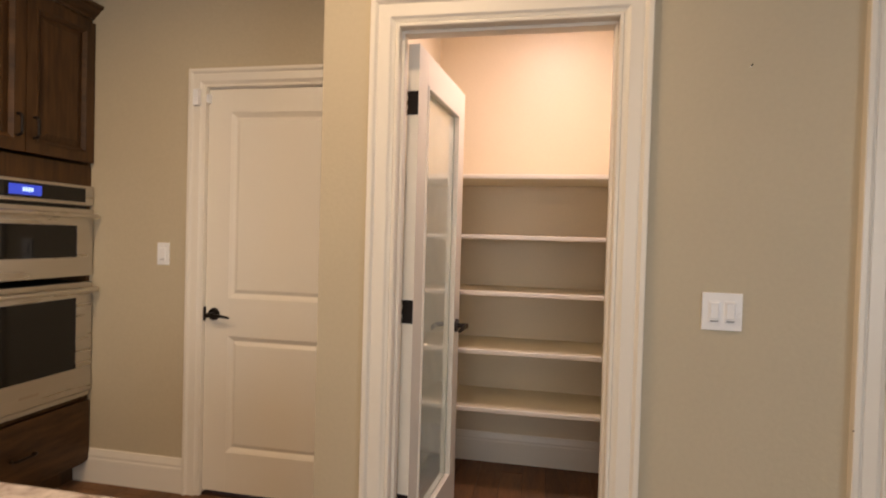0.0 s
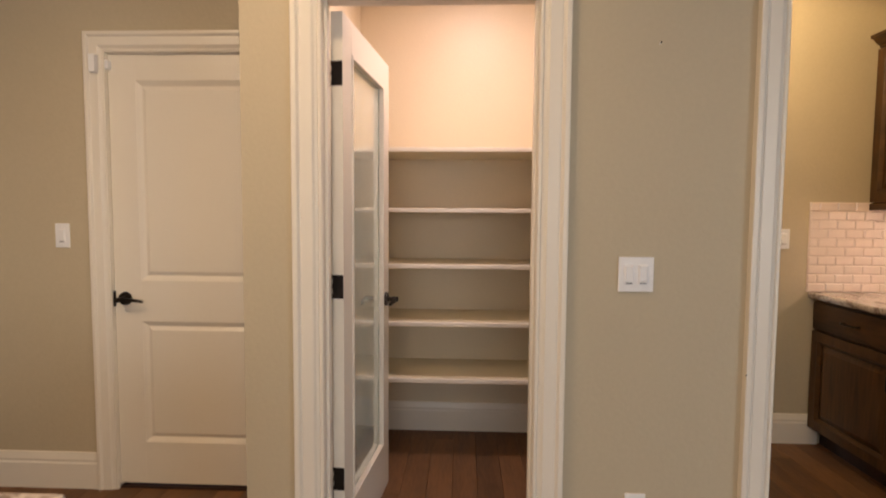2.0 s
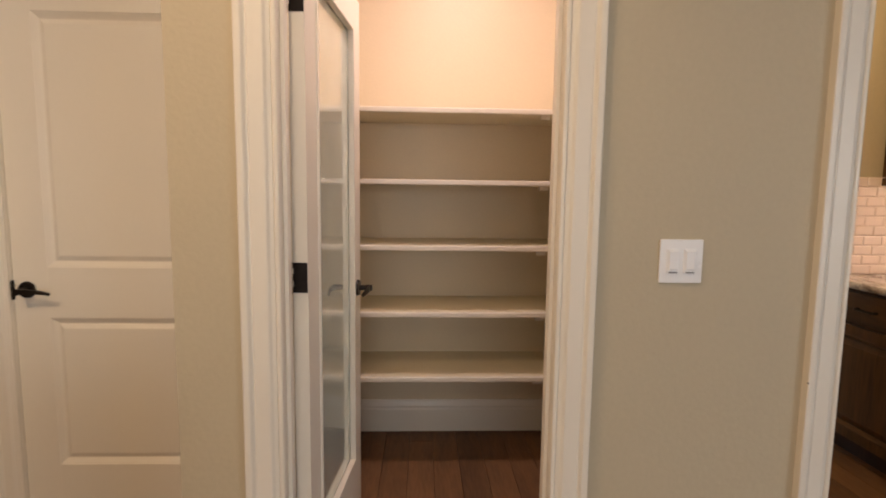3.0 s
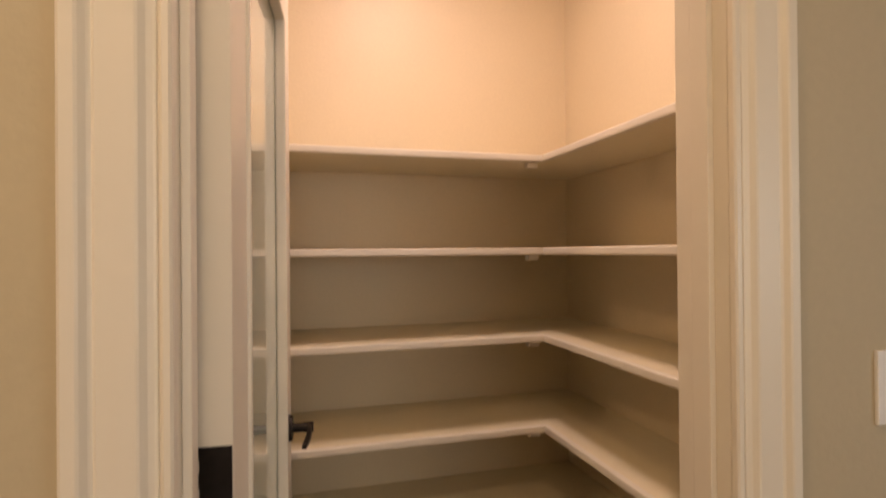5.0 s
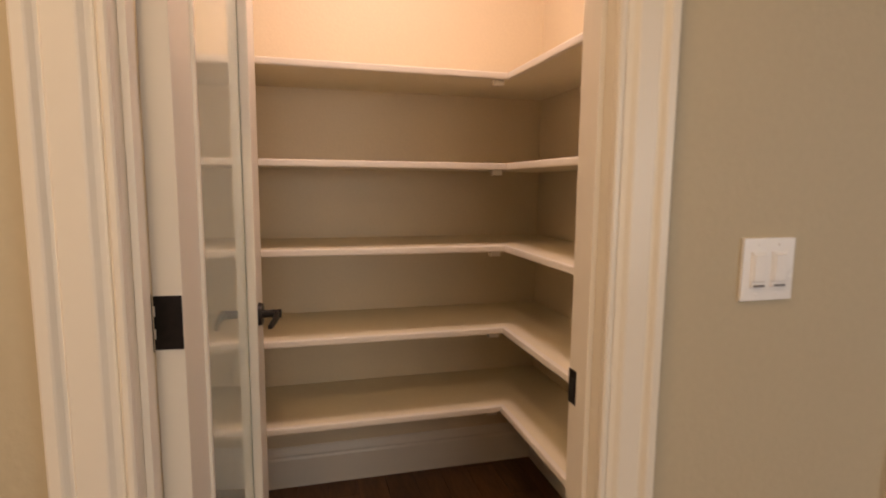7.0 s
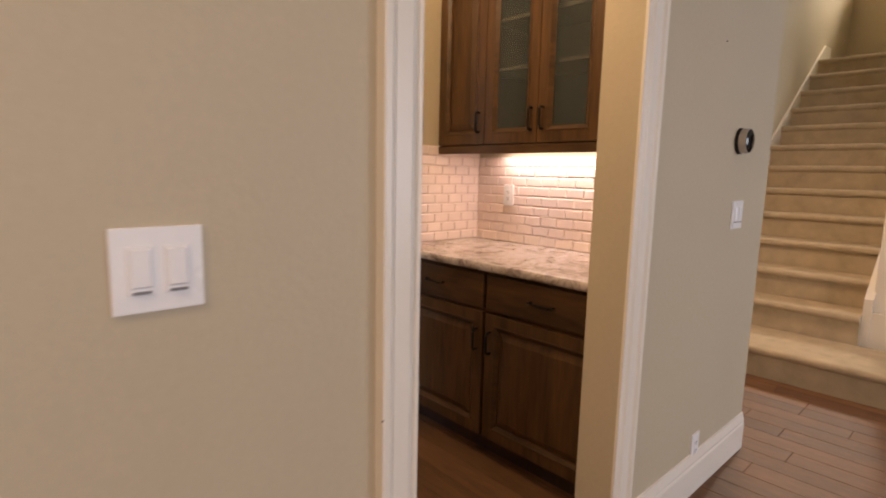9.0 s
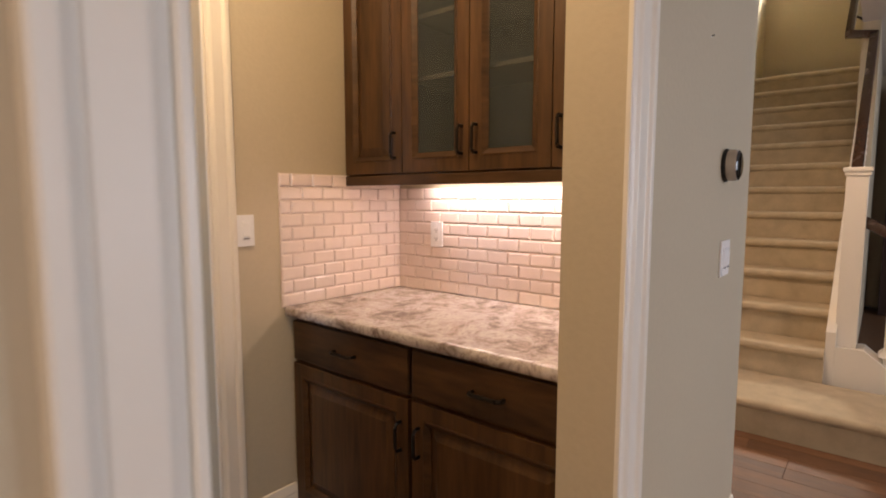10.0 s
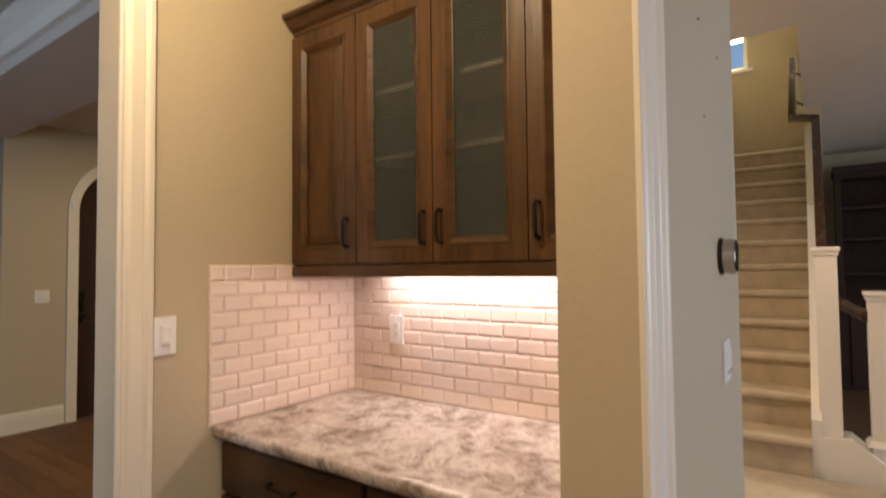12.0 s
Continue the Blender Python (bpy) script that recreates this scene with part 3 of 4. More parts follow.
for hz in (0.325, 1.043, 1.803):
    bm = bmesh.new()
    box(bm, -0.0025, 0, -0.043, -0.001, hz, hz + 0.086, 0.001)
    hinge = part("hinge", bm, BRONZE, pd, "black bronze butt hinge", m=DM)
    bm = bmesh.new()
    cyl(bm, (-0.004, 0.006, hz - 0.003), (-0.004, 0.006, hz + 0.089), 0.006, seg=14)
    part("pin", bm, BRONZE, hinge, m=DM, smooth=True)
    bm = bmesh.new()
    for zz in (0.018, 0.054):
        box(bm, -0.0032, -0.0022, -0.0035, -0.001, hz + zz, hz + zz + 0.016)
    part("gap", bm, TRIM, hinge, m=DM)


# ---- pantry ----
SF, SX = 1.064, 0.95
for n, z in enumerate((0.457, 0.771, 1.087, 1.391, 1.715)):
    sh = thing("pantry_shelf", (0.9, 1.2, z - 0.028), "empty white L-shaped shelf fixed to the pantry walls", "shelf", "shelves in the pantry")
    bm = bmesh.new()
    box(bm, -0.159, PX - 0.005, SF + 0.02, PB - 0.005, z - 0.019, z)
    box(bm, SX + 0.02, PX - 0.005, T + 0.03, SF + 0.02, z - 0.019, z)
    part("board", bm, SHELF_WHITE, sh)
    bm = bmesh.new()
    box(bm, -0.159, SX + 0.02, SF, SF + 0.02, z - 0.0225, z + 0.002, 0.005)
    part("front_edge", bm, TRIM, sh)
    bm = bmesh.new()
    box(bm, SX, SX + 0.02, T + 0.03, SF, z - 0.0225, z + 0.002, 0.005)
    part("front_edge", bm, TRIM, sh)
    bm = bmesh.new()
    box(bm, SX - 0.045, SX - 0.005, SF + 0.022, SF + 0.05, z - 0.042, z - 0.019, 0.003)
    part("corner_block", bm, TRIM, sh)

pl = thing("pantry_ceiling_light", (0.55, 0.68, CEIL), "round ceiling light of the pantry", "ceiling light")
bm = bmesh.new()
cyl(bm, (0.55, 0.68, CEIL), (0.55, 0.68, 2.75), 0.15, 0.14, seg=32)
part("base", bm, TRIM, pl, smooth=True)


# ---- kitchen cabinets, ovens, island ----
def sloped_ring(bm, w, h, prof):
    """A mitred moulding round an opening: (inset, y) profile points carried round the four corners."""
    loops = []
    for i, y in prof:
        loops.append([bm.verts.new(c) for c in ((i, y, i), (w - i, y, i), (w - i, y, h - i), (i, y, h - i))])
    for k, a in enumerate(loops):
        c = loops[(k + 1) % len(loops)]
        for j in range(4):
            bm.faces.new((a[j], a[(j + 1) % 4], c[(j + 1) % 4], c[j]))
    bmesh.ops.recalc_face_normals(bm, faces=bm.faces)


def cabinet_door(root, m, w, h, glazed=False, handle=None):
    """A framed cabinet front in its own x-z frame, its face towards -y. Frame, field and pull."""
    s = 0.050
    bm = bmesh.new()
    ring(bm, 0, w, 0, h, s, -0.021, 0)
    bmesh.ops.bevel(bm, geom=[e for e in bm.edges if e.calc_face_angle(0) > 0.3], offset=0.003, segments=2, affect="EDGES")
    leaf = part("door", bm, WOOD, root, m=m)
    bm = bmesh.new()
    sloped_ring(bm, w, h, ((s - 0.001, -0.0225), (s + 0.004, -0.0235), (s + 0.008, -0.0205), (s + 0.020, -0.0115), (s + 0.023, -0.0105), (s + 0.023, -0.004), (s - 0.001, -0.004)))
    part("inner_moulding", bm, WOOD_H, leaf, m=m)
    bm = bmesh.new()
    if glazed:
        box(bm, s, w - s, -0.009, -0.005, s, h - s)
        g = part("pane", bm, CABINET_GLASS, leaf, "clear glass pane", m=m)
        g.visible_shadow = False
    else:
        frustum(bm, s + 0.024, w - s - 0.024, s + 0.024, h - s - 0.024, -0.006, -0.0185, 0.032)
        part("raised_panel", bm, WOOD, leaf, m=m)
    if handle:
        hx, hz, vertical = handle
        pull(leaf, m @ pose(hx, -0.021, hz), vertical)
    return leaf


def pull(parent, m, vertical=True, length=0.096):
    bm = bmesh.new()
    a = length / 2
    pts = [(-a, 0.0), (-a, -0.02), (-a * 0.75, -0.028), (a * 0.75, -0.028), (a, -0.02), (a, 0.0)]
    for p, q in zip(pts, pts[1:]):
        if vertical:
            cyl(bm, (0, p[1], p[0]), (0, q[1], q[0]), 0.006, seg=10)
        else:
            cyl(bm, (p[0], p[1], 0), (q[0], q[1], 0), 0.006, seg=10)
    part("handle", bm, BRONZE, parent, "oil-rubbed bronze handle", m=m, smooth=True)


def drawer_front(root, m, w, h):
    bm = bmesh.new()
    box(bm, 0, w, -0.021, 0, 0, h, 0.006)
    d = part("drawer", bm, WOOD_H, root, m=m)
    pull(d, m @ pose(w / 2, -0.021, h / 2), False, 0.11)


def crown(root, m, w, z, depth):
    """Stepped cornice along the front and the open end."""
    prof = ((0, 0), (-0.012, 0), (-0.014, 0.012), (-0.03, 0.022), (-0.05, 0.045), (-0.066, 0.052), (-0.066, 0.068), (0, 0.068))
    bm = bmesh.new()
    rows = []
    for x in (0.0, w):
        rows.append([bm.verts.new((x, o, z + h)) for o, h in prof])
    for i in range(len(prof)):
        j = (i + 1) % len(prof)
        bm.faces.new((rows[0][i], rows[0][j], rows[1][j], rows[1][i]))
    bm.faces.new(rows[0])
    bm.faces.new(rows[1][::-1])
    part("cornice", bm, WOOD_H, root, m=m)


# upper wall cabinet of the passage: local x runs towards -y from the far wall
UM = pose(2.851, 1.402, 0, 0, 0, -90)
UW, UD = 1.262, X2 - 2.851 - 0.003
up = thing("wall_cabinet", (3.0, 0.75, 1.40), "dark stained alder wall cabinet with two glazed doors", "cabinet")
for nm, b in (("side", (0, 0.018, 0, UD, 1.44, 2.325)), ("side", (UW - 0.018, UW, 0, UD, 1.44, 2.325)), ("top", (0.018, UW - 0.018, 0, UD, 2.307, 2.325)), ("bottom", (0.018, UW - 0.018, 0, UD, 1.44, 1.458)), ("back", (0.018, UW - 0.018, UD - 0.008, UD, 1.458, 2.307)),
              ("divider", (0.333, 0.349, 0, UD - 0.009, 1.458, 2.307)), ("divider", (0.978, 0.994, 0, UD - 0.009, 1.458, 2.307))):
    bm = bmesh.new()
    box(bm, *b)
    part(nm, bm, INSIDE if nm in ("back", "divider") else WOOD, up, m=UM)
for sz in (1.796, 2.028):
    bm = bmesh.new()
    box(bm, 0.35, 0.977, 0.03, UD - 0.009, sz, sz + 0.018, 0.003)
    part("shelf", bm, INSIDE, up, m=UM)
for x0, w, gl, hx in ((0.003, 0.334, False, 0.298), (0.341, 0.322, True, 0.292), (0.667, 0.318, True, 0.030), (0.989, 0.268, False, 0.030)):
    cabinet_door(up, UM @ pose(x0, -0.001, 1.447), w, 0.868, gl, (hx, 0.108, True))
bm = bmesh.new()
box(bm, 0, UW, -0.022, 0.0, 1.40, 1.44, 0.004)
part("light_rail", bm, WOOD_H, up, m=UM)
crown(up, UM @ pose(0, -0.001, 0), UW, 2.325, UD)
led = thing("under_cabinet_light", (3.0, 0.72, 1.428), "slim warm strip light under the wall cabinet", "strip light")
bm = bmesh.new()
box(bm, 2.97, 3.03, 0.19, 1.25, 1.428, 1.4395, 0.002)
part("housing", bm, PLASTIC, led)

# base cabinets: two units, local x towards -y
for n, (y0, w) in enumerate(((1.402, 0.645), (0.755, 0.618))):
    BM = pose(2.561, y0, 0, 0, 0, -90)
    unit = thing("base_cabinet", (2.86, y0 - w / 2, 0), "dark stained alder base cabinet with drawer and door", "cabinet", "base cabinets of the passage")
    bm = bmesh.new()
    box(bm, 0, w, 0, X2 - 2.561 - 0.003, 0.10, 0.879)
    part("body", bm, WOOD, unit, m=BM)
    bm = bmesh.new()
    box(bm, 0, w, 0.06, X2 - 2.561 - 0.003, 0, 0.10)
    part("plinth", bm, DARKWOOD, unit, m=BM)
    drawer_front(unit, BM @ pose(0.008, -0.001, 0.706), w - 0.016, 0.158)
    cabinet_door(unit, BM @ pose(0.008, -0.001, 0.112), w - 0.016, 0.580, False, (w - 0.048 if n == 0 else 0.032, 0.45, True))
ct = thing("countertop", (2.84, 0.77, 0.88), "polished brown and white granite countertop", "countertop")
bm = bmesh.new()
box(bm, 2.545, X2 - 0.002, T + 0.003, Y1 - 0.002, 0.88, 0.918)
part("slab", bm, GRANITE, ct)
# eased front edge, slightly uneven along its length
bm = bmesh.new()
PROF = ((2.545, 0.918), (2.522, 0.918), (2.5165, 0.9155), (2.5135, 0.910), (2.513, 0.902), (2.514, 0.890), (2.518, 0.883), (2.524, 0.880), (2.545, 0.880))
rng = random.Random(11)
rows = []
for k in range(33):
    y = T + 0.003 + (Y1 - 0.005 - T) * k / 32
    w = rng.uniform(-0.0006, 0.0006)
    rows.append([bm.verts.new((x + (w if x < 2.53 else 0), y, z)) for x, z in PROF])
for ra, rb in zip(rows, rows[1:]):
    for j in range(len(PROF)):
        n = (j + 1) % len(PROF)
        bm.faces.new((ra[j], ra[n], rb[n], rb[j]))
bm.faces.new(rows[0])
bm.faces.new(rows[-1][::-1])
part("front_edge", bm, GRANITE, ct, "polished rounded granite edge", smooth=True)

# tall oven cabinet, facing +x: local x runs towards +y
OM = pose(-1.900, -0.085, 0, 0, 0, 90)
OW = 0.770
oc = thing("oven_cabinet", (-2.28, 0.3, 0), "tall dark alder cabinet housing two wall ovens", "cabinet")
for nm, b in (("side", (0, 0.02, 0, 0.715, 0.10, 2.48)), ("side", (OW - 0.02, OW, 0, 0.715, 0.10, 2.48)), ("back", (0.02, OW - 0.02, 0.695, 0.715, 0.10, 2.48)), ("top", (0.02, OW - 0.02, 0, 0.695, 2.46, 2.48)), ("plinth", (0, OW, 0.07, 0.715, 0, 0.10)), ("oven_shelf", (0.02, OW - 0.02, 0, 0.695, 0.45, 0.475)), ("mid_shelf", (0.02, OW - 0.02, 0, 0.695, 1.60, 1.625)), ("bottom", (0.02, OW - 0.02, 0, 0.695, 0.10, 0.12)),
              ("face_rail", (0, OW, -0.004, 0, 1.592, 1.70))):
    bm = bmesh.new()
    box(bm, *b)
    part(nm, bm, WOOD, oc, m=OM)
cabinet_door(oc, OM @ pose(0.004, -0.002, 1.715), 0.378, 0.74, False, (0.34, 0.12, True))
cabinet_door(oc, OM @ pose(0.388, -0.002, 1.715), 0.378, 0.74, False, (0.038, 0.12, True))
drawer_front(oc, OM @ pose(0.006, -0.002, 0.115), OW - 0.012, 0.33)
crown(oc, OM @ pose(-0.02, -0.002, 0), OW + 0.05, 2.48, 0.6)


def oven(name, label, z0, z1, win, panel):
    root = thing(name, (-2.2, 0.3, z0), label, "oven", "wall ovens")
    x0, x1 = 0.015, OW - 0.012
    bm = bmesh.new()
    box(bm, x0 + 0.01, x1 - 0.01, 0.0, 0.55, z0 + 0.003, z1 + (0.12 if panel else 0))
    part("body", bm, BLACK, root, m=OM)
    wz0, wz1 = win
    bm = bmesh.new()
    wx0, wx1 = x0 + 0.095, x1 - 0.095
    for b in ((x0, wx0, -0.03, 0, z0, z1), (wx1, x1, -0.03, 0, z0, z1), (wx0, wx1, -0.03, 0, z0, wz0), (wx0, wx1, -0.03, 0, wz1, z1)):
        box(bm, *b)
    front = part("oven_door", bm, STEEL, root, "stainless steel door", m=OM)
    bm = bmesh.new()
    box(bm, wx0, wx1, -0.028, -0.002, wz0, wz1)
    part("window", bm, BLACKGLASS, front, "black glass window", m=OM)
    bm = bmesh.new()
    hz = z1 - 0.035
    cyl(bm, (x0 + 0.015, -0.072, hz), (x1 - 0.015, -0.072, hz), 0.013, seg=18)
    for hx in (x0 + 0.05, x1 - 0.05):
        cyl(bm, (hx, -0.03, hz), (hx, -0.07, hz), 0.009, seg=12)
    part("handle", bm, STEEL, front, "stainless bar handle", m=OM, smooth=True)
    if panel:
        bm = bmesh.new()
        box(bm, x0, x1, -0.03, 0, z1 + 0.02, z1 + 0.122, 0.002)
        pn = part("control_panel", bm, STEEL, root, m=OM)
        bm = bmesh.new()
        box(bm, x0 + 0.06, x1 - 0.05, -0.0325, -0.029, z1 + 0.035, z1 + 0.108)
        part("glass_panel", bm, BLACKGLASS, pn, m=OM)
        bm = bmesh.new()
        box(bm, 0.30, 0.46, -0.0337, -0.0322, z1 + 0.048, z1 + 0.096)
        part("display", bm, DISPLAY, pn, "blue lit display", m=OM)
        bm = bmesh.new()
        for k in range(4):
            box(bm, 0.365 + k * 0.014, 0.374 + k * 0.014, -0.0345, -0.0335, z1 + 0.064, z1 + 0.082)
        part("digits", bm, DIGIT, pn, m=OM)
    else:
        bm = bmesh.new()
        box(bm, 0.36, 0.46, -0.0308, -0.0298, z0 + 0.05, z0 + 0.062)
        part("badge", bm, NICKEL, front, "small metal badge", m=OM)
        bm = bmesh.new()
        box(bm, x0, x1, -0.022, 0, z0 - 0.03, z0 - 0.006, 0.002)
        part("vent_trim", bm, STEEL, root, m=OM)


oven("upper_oven", "stainless steel upper wall oven with lit blue display", 1.118, 1.467, (1.216, 1.38), True)
oven("lower_oven", "stainless steel lower wall oven with black window", 0.505, 1.083, (0.635, 1.005), False)

isl = thing("kitchen_island", (-0.62, -1.9, 0), "kitchen island with a granite top", "kitchen island")
bm = bmesh.new()
box(bm, -1.02, -0.14, -2.75, -1.00, 0.882, 0.92, 0.008)
part("countertop", bm, GRANITE, isl)
bm = bmesh.new()
box(bm, -0.98, -0.19, -2.70, -1.04, 0.1, 0.88)
part("body", bm, WOOD, isl)
bm = bmesh.new()
box(bm, -0.93, -0.27, -2.65, -1.15, 0, 0.1)
part("plinth", bm, DARKWOOD, isl)


# recessed ceiling lights where the lamps are
for lx, ly in ((1.85, 0.70), (0.03, -0.75), (-1.3, -1.2), (-0.6, -3.2), (1.4, -3.2), (4.45, 0.30)):
    can = thing("recessed_light", (lx, ly, CEIL), "round recessed ceiling light with white trim", "ceiling light", "recessed lights")
    bm = bmesh.new()
    ring = []
    for r, z in ((0.078, CEIL), (0.095, CEIL - 0.004), (0.095, CEIL)):
        ring.append([bm.verts.new((lx + r * math.cos(2 * math.pi * k / 28), ly + r * math.sin(2 * math.pi * k / 28), z)) for k in range(28)])
    for a, b in ((0, 1), (1, 2)):
        for k in range(28):
            bm.faces.new((ring[a][k], ring[a][(k + 1) % 28], ring[b][(k + 1) % 28], ring[b][k]))
    part("trim_ring", bm, TRIM, can)


# ---- stairs, newels and rails ----
SX0, RISE, RUN, SYR, SYL = 4.96, 0.205, 0.27, -0.17, 0.945
st = thing("staircase", (6.3, 0.4, 0), "straight staircase covered in beige carpet", "staircase", kind="structure")
NSTEP = 13
for k in range(NSTEP):
    x0 = SX0 + RUN * k - (0.29 if k == 0 else 0)
    z1 = RISE * (k + 1)
    x1 = SX0 + RUN * (k + 1) + 0.02 if k < NSTEP - 1 else 9.6
    yr = SYR - (0.40 if k == 0 else 0.0)
    bm = bmesh.new()
    prof = [(x1, z1 - RISE + (0 if k == 0 else -0.02)), (x0 + 0.03, z1 - RISE + (0 if k == 0 else -0.02)), (x0 + 0.03, z1 - 0.055)]
    for i in range(9):
        a = math.pi * (1.5 - i / 8)
        prof.append((x0 + 0.027 + 0.027 * math.cos(a), z1 - 0.027 + 0.027 * math.sin(a)))
    prof.append((x1, z1))
    prism(bm, [(x, yr, z) for x, z in prof], (0, SYL - yr, 0))
    part("step", bm, CARPET, st, smooth=True)
bm = bmesh.new()
prism(bm, [(SX0 + 0.1, SYL - 0.012, 0.24), (SX0 + 0.1, SYL - 0.012, 0.36), (SX0 + NSTEP * RUN, SYL - 0.012, RISE * NSTEP + 0.2), (SX0 + NSTEP * RUN + 0.25, SYL - 0.012, RISE * NSTEP + 0.2), (SX0 + NSTEP * RUN + 0.25, SYL - 0.012, RISE * NSTEP)], (0, 0.017, 0))
part("wall_skirt", bm, TRIM, st, "white painted skirt board")
bm = bmesh.new()
prism(bm, [(SX0 + 0.35, SYR, 0.2), (SX0 + 0.35, SYR, 0.52), (8.0, SYR, 2.78), (8.0, SYR, 2.3)], (0, -0.05, 0))
part("stringer", bm, TRIM, st, "white painted stringer")
bm = bmesh.new()
box(bm, 9.58, 9.597, SYR, SYL, NSTEP * RISE + 0.002, NSTEP * RISE + 0.14, 0.003)
part("landing_skirt", bm, TRIM, st)


def newel(x, y, z0, z1, label):
    root = thing("newel_post", (x, y, z0), label, "newel post", "newel posts")
    bm = bmesh.new()
    box(bm, x - 0.055, x + 0.055, y - 0.055, y + 0.055, z0, z1 - 0.05, 0.004)
    part("shaft", bm, TRIM, root)
    bm = bmesh.new()
    box(bm, x - 0.072, x + 0.072, y - 0.072, y + 0.072, z1 - 0.025, z1, 0.005)
    box(bm, x - 0.063, x + 0.063, y - 0.063, y + 0.063, z1 - 0.05, z1 - 0.025, 0.004)
    part("cap", bm, TRIM, root)
    bm = bmesh.new()
    frustum(bm, -0.08, 0.08, -0.08, 0.08, 0, 0.03, 0.02)
    part("collar", bm, TRIM, root, m=pose(x, y, z0 + 0.2, 90))
    return root


NX, NY = 5.42, -0.265
newel(NX, NY, 0.2, 1.53, "square white painted newel post on the stairs")
newel(5.42, -0.505, 0.2, 1.27, "shorter square white newel post at the stair foot")
curb = thing("stair_curb", (5.4, -0.45, 0.2), "white painted curb between the newel posts", "stair curb", kind="structure")
bm = bmesh.new()
prism(bm, [(NX - 0.10, -0.172, 0.0), (NX - 0.10, -0.172, 0.43), (NX - 0.10, -0.36, 0.43), (NX - 0.10, -0.56, 0.27), (NX - 0.10, -0.56, 0.0)], (0.2, 0, 0))
part("curb_body", bm, TRIM, curb)


def rail(name, pts, label):
    root = thing(name, pts[0], label, "handrail")
    for a, b in zip(pts, pts[1:]):
        d = Vector(b) - Vector(a)
        m = Matrix.Translation(a) @ d.to_track_quat("Y", "Z").to_matrix().to_4x4()
        bm = bmesh.new()
        box(bm, -0.03, 0.03, -0.02, d.length + 0.02, -0.032, 0.032, 0.014)
        part("rail_length", bm, RAILWOOD, root, m=m, smooth=True)
    return root


rail("stair_handrail", [(NX, -0.25, 1.36), (7.0, -0.25, 2.67), (7.0, -0.085, 2.70), (7.9, -0.085, 3.50)], "dark stained wooden handrail up the stairs")
rail("low_handrail", [(NX, -0.32, 1.20), (NX, -0.46, 1.12)], "dark wooden rail between two newel posts")
bm = bmesh.new()
for bx in (7.3, 7.75):
    cyl(bm, (bx, -0.08, 2.70 + (bx - 7.0) * 0.89 - 0.03), (bx, -0.165, 2.70 + (bx - 7.0) * 0.89 - 0.09), 0.01, seg=10)
tagged(part("rail_bracket", bm, BRONZE), "dark bronze brackets under the handrail", "bracket", "", "structure")
for n, bx in enumerate([5.62 + 0.13 * i for i in range(8)]):
    zt = 1.36 + (bx - NX) * 0.829
    zb = 0.52 + (bx - SX0 - 0.35) * 0.842
    bal = thing("baluster", (bx, -0.25, zb), "white twisted stair baluster under the dark rail", "baluster", "balusters of the stairs")
    bm = bmesh.new()
    rows = []
    for i in range(40):
        f = i / 39
        tw = 0 if f < 0.15 or f > 0.85 else (f - 0.15) / 0.7 * math.pi * 5
        tw = min(tw, math.pi * 5) if f <= 0.85 else math.pi * 5
        r = 0.023
        rows.append([bm.verts.new((bx + r * math.cos(tw + q * math.pi / 2 + 0.785), -0.25 + r * math.sin(tw + q * math.pi / 2 + 0.785), zb + (zt - zb) * f)) for q in range(4)])
    for a, b in zip(rows, rows[1:]):
        for q in range(4):
            bm.faces.new((a[q], a[(q + 1) % 4], b[(q + 1) % 4], b[q]))
    bm.faces.new(rows[0])
    bm.faces.new(rows[-1])
    part("spindle", bm, TRIM, bal)

# dark bookcase beyond the stairs
bk = thing("bookcase", (9.2, -1.9, 0), "tall built-in bookcase of dark espresso wood with empty shelves", "bookcase")
for nm, b in [("back_panel", (9.57, 9.595, -3.4, -0.42, 0, 2.48)), ("top_board", (9.18, 9.57, -3.4, -0.42, 2.42, 2.48)), ("cornice", (9.12, 9.57, -3.44, -0.40, 2.48, 2.56)), ("lower_cabinet", (9.12, 9.57, -3.4, -0.42, 0, 0.9))] + [("upright", (9.18, 9.57, y, y + 0.06, 0.9, 2.42)) for y in (-3.4, -2.42, -1.45, -0.48)] + [("shelf", (9.2, 9.57, -3.34, -0.48, z, z + 0.03)) for z in (1.3, 1.7, 2.06)]:
    bm = bmesh.new()
    box(bm, *b, 0.004)
    part(nm, bm, DARKWOOD, bk)
for y0 in (-3.36, -2.38, -1.42):
    bm = bmesh.new()
    box(bm, 9.10, 9.12, y0, y0 + 0.9, 0.06, 0.86, 0.004)
    part("cabinet_door", bm, DARKWOOD, bk)

